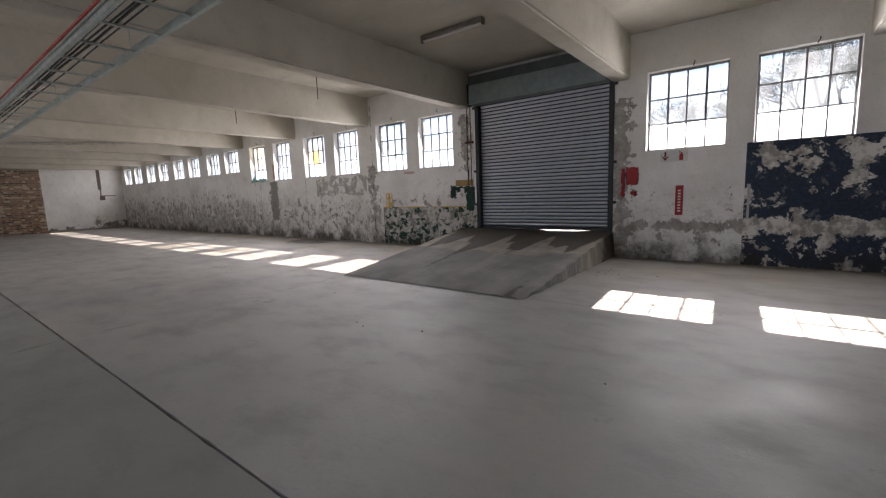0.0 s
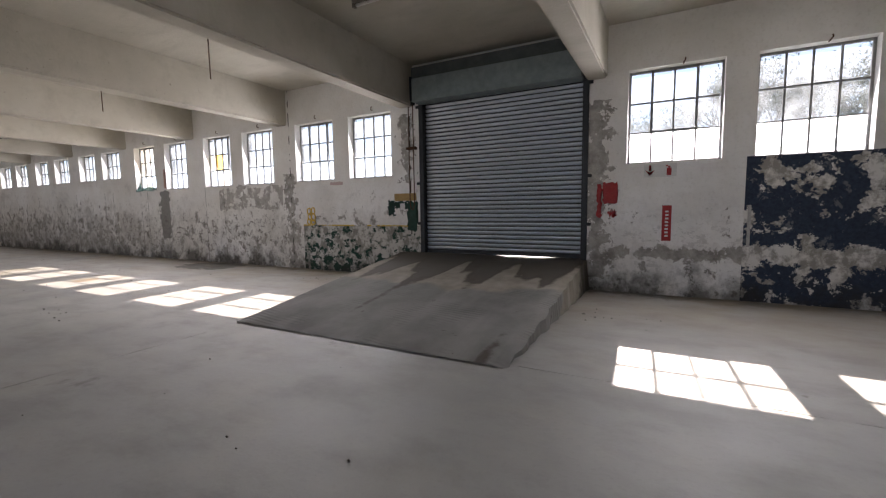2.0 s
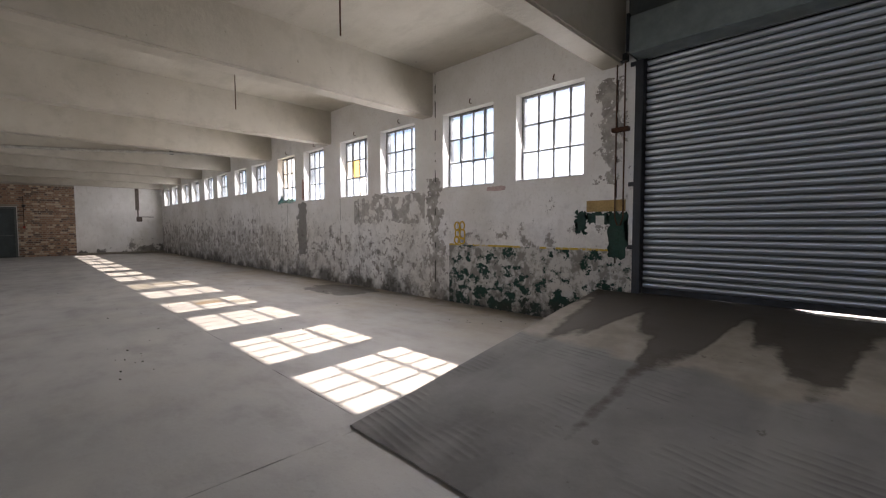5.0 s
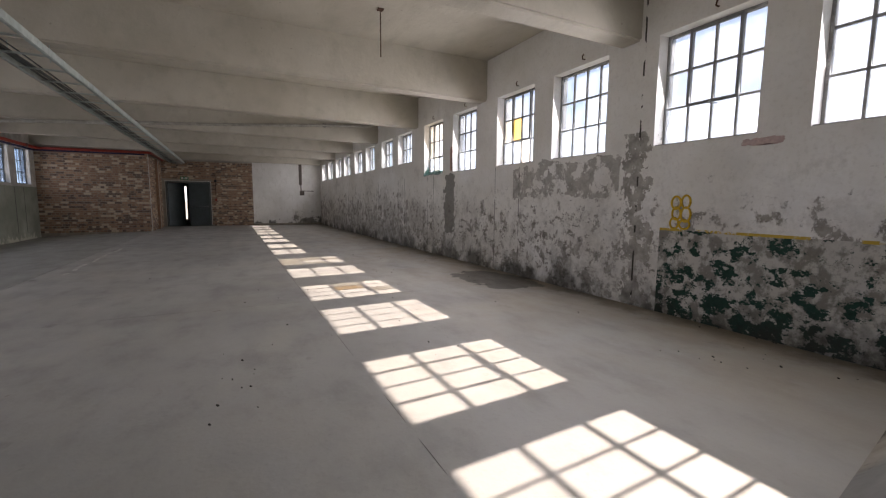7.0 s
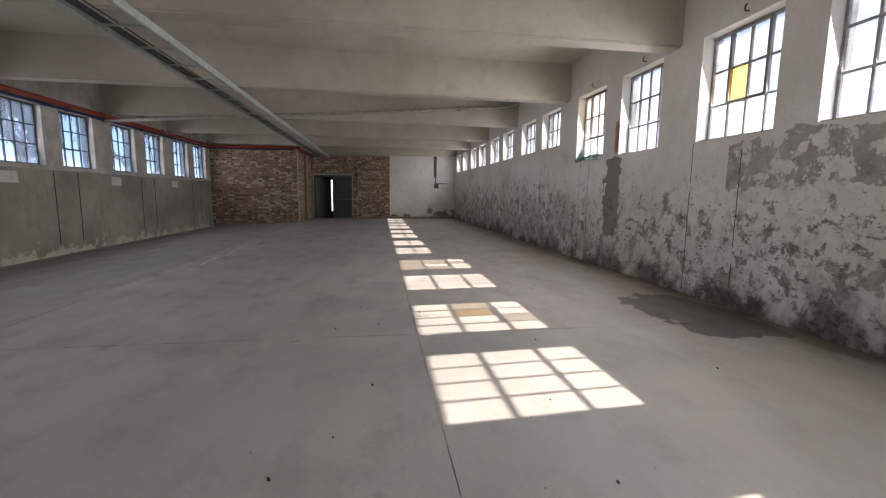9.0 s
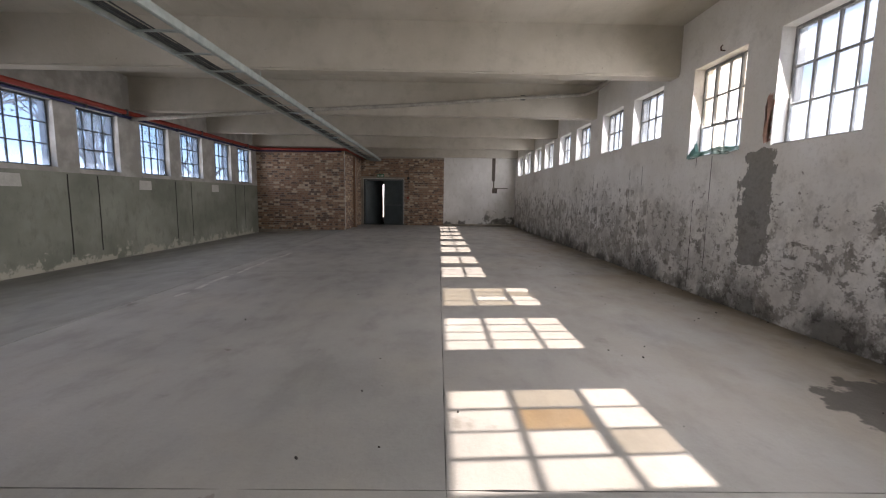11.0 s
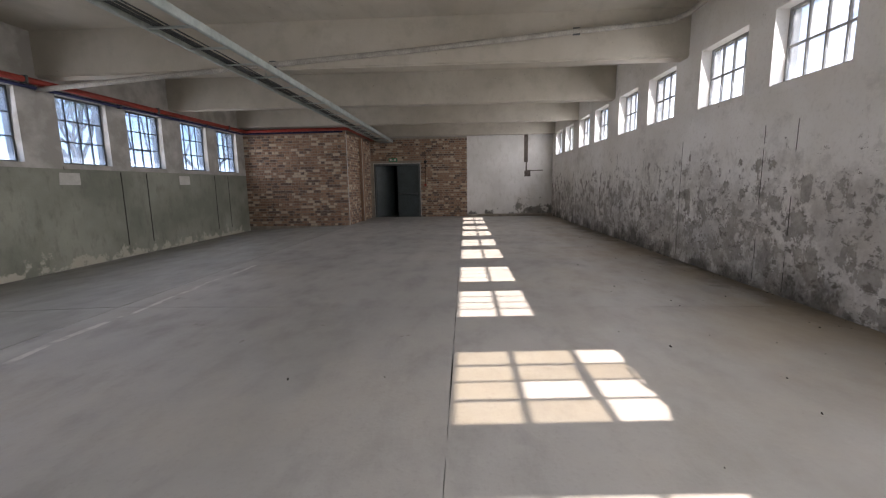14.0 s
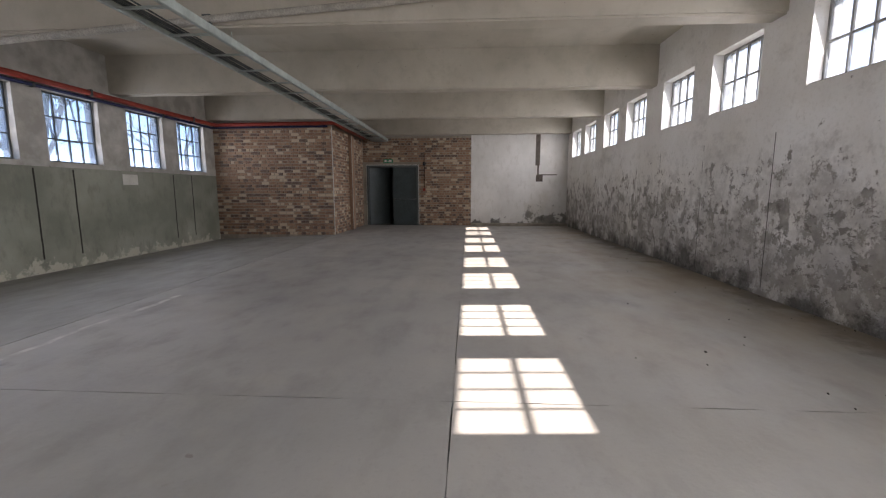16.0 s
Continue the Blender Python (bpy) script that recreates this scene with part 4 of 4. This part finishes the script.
# ---- entrance doors ----
d = thing("door_1", (WEST, 2.07, 0), "grey steel double door, one leaf standing open", "door", kind="structure")
part("door_frame", boxes((-0.1, 0.03, -0.95, -0.88, 0, 2.18), (-0.1, 0.03, 0.88, 0.95, 0, 2.18), (-0.1, 0.03, -0.88, 0.88, 2.11, 2.18), bevel=0.004), FRAME, d)
leaf = part("leaf", boxes((-0.06, -0.015, 0.01, 0.875, 0.01, 2.1), bevel=0.004), DOOR, d, "closed grey-blue leaf")
part("push_bar", tube([(0.05, 0.08, 0.95), (0.05, 0.8, 0.95)], 0.018, 8), STEEL_G, leaf)
part("bar_end", boxes((-0.015, 0.06, 0.05, 0.11, 0.91, 0.99), bevel=0.004), STEEL_G, leaf)
part("bar_end", boxes((-0.015, 0.06, 0.77, 0.83, 0.91, 0.99), bevel=0.004), STEEL_G, leaf)
leaf2 = part("leaf", boxes((-0.0225, 0.0225, 0, 0.865, 0.01, 2.1), bevel=0.004), DOOR, d, "open grey-blue leaf")
leaf2.location, leaf2.rotation_euler = (-0.04, -0.875, 0), (0, 0, radians(42))
part("lever", boxes((0.0225, 0.07, 0.74, 0.82, 0.96, 1.02), bevel=0.006), STEEL_G, leaf2)
e = thing("exit_sign", (WEST + 0.02, 1.92, 2.32), "small green running exit sign over the doors", "sign")
part("panel", boxes((0, 0.02, -0.17, 0.17, -0.06, 0.08)), SIGN_G, e)
part("symbol", boxes((0.021, 0.023, -0.13, -0.05, -0.03, 0.05), (0.021, 0.023, 0.04, 0.13, -0.03, 0.05), (0.021, 0.023, -0.02, 0.02, -0.01, 0.02)), SIGN_W, e, "white symbol")
al = thing("fire_alarm_conduit", (WEST + 0.02, 3.24, 1.3), "red call point conduit on the brick wall", "conduit")
part("conduit", tube([(0.02, 0, 0), (0.02, 0, 1.35)], 0.013, 6), RUST, al)
part("bell", boxes((0, 0.06, -0.05, 0.05, 0.86, 0.98), bevel=0.012), BLACK, al)
part("call_point", boxes((0, 0.05, -0.045, 0.045, -0.05, 0.05), bevel=0.008), RED_PIPE, al)
# chase and box left bare in the white end wall
tagged(finish("wall_chase", boxes((WEST, WEST + 0.006, 7.23, 7.39, 2.15, 3.27), (WEST, WEST + 0.012, 7.26, 7.5, 1.58, 1.82), (WEST, WEST + 0.005, 7.3, 8.0, 1.80, 1.835), (WEST, WEST + 0.005, 7.3, 7.36, 1.83, 2.15)), simple("bare_dark_plaster", (0.15, 0.125, 0.105), 0.9, 0, 0.5, 12)), "rough bare plaster chase in the white wall", "wall chase", kind="structure")
tagged(finish("plinth_kerb", boxes((WEST, WEST + 0.3, 4.95, NORTH, 0.0, 0.09), bevel=0.015), MORTAR), "low cement kerb along the white wall", "kerb", kind="structure")

# loose crumbs on the floor
rnd = random.Random(4)
bm = bmesh.new()
for cx, cy, n, spread in ((-8.9, 3.9, 12, 0.5), (-9.3, 5.4, 10, 0.7), (-4.2, 3.1, 10, 1.2), (-13.0, 6.8, 14, 1.6), (-7.0, 7.9, 40, 1.0), (-2.6, 6.6, 34, 0.5), (-12.5, 3.8, 10, 1.2), (-16.0, 8.0, 40, 2.2), (-21.0, 8.0, 30, 2.6)):
    for _ in range(n):
        x, y = rnd.gauss(cx, spread), min(8.33, rnd.gauss(cy, spread * 0.4))
        r = rnd.uniform(0.003, 0.011)
        if -6.7 < x < -2.5 and y > 4.6:
            continue
        if y < 1.1:
            continue
        bmesh.ops.create_icosphere(bm, subdivisions=1, radius=r, matrix=Matrix.LocRotScale((x, y, r * 0.5), Euler((rnd.random(), rnd.random(), 3 * rnd.random())), (1.3, 0.8, 0.6)))
tagged(finish("floor_crumbs", bm, DEBRIS), "small dark crumbs of plaster on the floor", "debris", kind="stuff")

# ---- outside ----
gz = -0.5
bm = bmesh.new()
bmesh.ops.create_grid(bm, x_segments=4, y_segments=4, size=900)
for v in bm.verts:
    v.co.z = gz
tagged(finish("ground", bm, GRASS), "dry pale yard ground around the factory", "ground", kind="structure")


def tree(x, y, h, seed, bare=False):
    rnd = random.Random(seed)
    t = thing("tree", (x, y, gz), "bare-limbed grey tree outside the windows" if bare else "leafy tree standing outside the windows", "tree", "yard trees")
    bm = bmesh.new()
    limbs = []

    def limb(p, d, ln, r, depth):
        q = p + d * ln
        c = bmesh.ops.create_cone(bm, segments=6, radius1=r, radius2=r * 0.65, depth=ln, cap_ends=True)
        m = Matrix.Translation((p + q) / 2) @ d.to_track_quat("Z", "Y").to_matrix().to_4x4()
        bmesh.ops.transform(bm, matrix=m, verts=c["verts"])
        if depth == 0:
            limbs.append(q)
            return
        for _ in range(3):
            nd = (d + Vector((rnd.uniform(-0.8, 0.8), rnd.uniform(-0.8, 0.8), rnd.uniform(-0.1, 0.5)))).normalized()
            limb(q, nd, ln * rnd.uniform(0.6, 0.8), r * 0.6, depth - 1)

    limb(Vector((0, 0, 0)), Vector((0, 0, 1)), h * 0.32, h * 0.025, 4)
    part("trunk", bm, BARK, t)
    vs, fs = [], []
    for q in limbs:
        for _ in range(6 if bare else 60):
            c = q + Vector((rnd.gauss(0, 0.4), rnd.gauss(0, 0.4), rnd.gauss(0, 0.35)))
            e_ = Euler((rnd.uniform(0, 6), rnd.uniform(0, 6), rnd.uniform(0, 6))).to_matrix()
            k = len(vs)
            for p in ((-0.08, 0, 0), (0, -0.035, 0.01), (0.08, 0, 0), (0, 0.035, 0.01)):
                vs.append(c + e_ @ Vector(p))
            fs.append((k, k + 1, k + 2, k + 3))
    me = bpy.data.meshes.new("crown")
    me.from_pydata(vs, [], fs)
    me.materials.append(LEAF)
    c = new("crown", me)
    c.parent = t


for k, (x, y, h, bare) in enumerate(((1.4, 25, 8.5, False), (4.6, 23, 8.0, False), (-3.2, 27, 7.0, False), (-7.2, 40, 5.2, False), (-27, -9, 7, True), (-22, -11, 8, True), (-31, -13, 8, False), (-18.5, -9.5, 6.5, True), (-36, -10, 7, True))):
    tree(x, y, h, k, bare)
p = thing("street_lamp", (-10.2, 24, gz), "grey street lamp post with a curved arm", "street lamp")
part("post", tube([(0, 0, 0), (0, 0, 7.2), (0.15, 0, 7.7), (0.6, 0, 8.0), (1.2, 0, 8.05)], 0.07, 8), POLE, p)
part("lantern", boxes((1.1, 1.8, -0.12, 0.12, 7.98, 8.12), bevel=0.03), POLE, p)

# ---- bricks, last ----
BL, BH, CO = 0.222, 0.073, 0.085


def brick_mesh(ln):
    bm = boxes((-0.05, 0.006, -ln / 2, ln / 2, 0, BH), bevel=0.004)
    me = bpy.data.meshes.new("brick")
    bm.to_mesh(me)
    bm.free()
    me.materials.append(BRICK)
    return me


def joined(places, ln, name, parent, label, side=None):
    vs, fs = [], []
    rnd = random.Random(9)
    for x, y, z, l in places:
        k = len(vs)
        px = x + rnd.uniform(0.0, 0.008)
        for dx, dy, dz in ((-0.03, -l / 2, 0), (-0.03, l / 2, 0), (-0.03, l / 2, BH), (-0.03, -l / 2, BH), (0, -l / 2 + 0.004, 0.004), (0, l / 2 - 0.004, 0.004), (0, l / 2 - 0.004, BH - 0.004), (0, -l / 2 + 0.004, BH - 0.004)):
            vs.append((px + dx, y + dy, z + dz) if side is None else (y + dy, side + px + dx, z + dz))
        fs += [tuple(k + i for i in q) for q in ((4, 5, 6, 7), (0, 1, 5, 4), (1, 2, 6, 5), (2, 3, 7, 6), (3, 0, 4, 7))]
    me = bpy.data.meshes.new(name)
    me.from_pydata(vs, [], fs)
    me.materials.append(BRICK_FAR)
    o = new(name, me)
    o.parent = parent
    tagged(o, label, "", "", "stuff")


def courses(y0, y1, z0, z1, holes=()):
    """English bond: courses of headers and stretchers in turn."""
    out = []
    n = int((z1 - z0) / CO)
    for k in range(n):
        z = z0 + k * CO
        ln = BL if k % 2 else 0.105
        step = ln + 0.012
        y = y0 - (0.06 if k % 2 else 0.0)
        while y < y1:
            a, b = max(y, y0), min(y + ln, y1)
            if b - a > 0.03 and not any(h[0] < (a + b) / 2 < h[1] and h[2] < z + 0.04 < h[3] for h in holes):
                out.append(((a + b) / 2, z, b - a))
            y += step
    return out


front = courses(SOUTH, BOX_Y, 0.0, 3.12)
full = [q for q in front if abs(q[2] - BL) < 0.001 and q[0] > -1.6][:300]
taken = set(full)
shared = brick_mesh(BL)
rnd = random.Random(2)
for y, z, l in full:
    o = new("brick", shared)
    o.parent = enclosure
    o.location = (BOX_X + rnd.uniform(-0.005, 0.003) - 0.004, y, z)
joined([(BOX_X - 0.006, y, z, l) for y, z, l in front if (y, z, l) not in taken], 0, "brickwork", enclosure, "brown face bricks in courses")
joined([(WEST + 0.016, y, z, l) for y, z, l in courses(1.0, 4.94, 0.0, 3.19, [(1.05, 3.09, -1, 2.26)])], 0, "brickwork", west, "brown face bricks around the doors")
joined([(0.006, y, z, l) for y, z, l in courses(WEST + 0.05, BOX_X - 0.02, 0.0, 3.12) if not -28.55 < y < -28.35], 0, "brickwork", enclosure, "brown face bricks on the return", BOX_Y - 0.02)
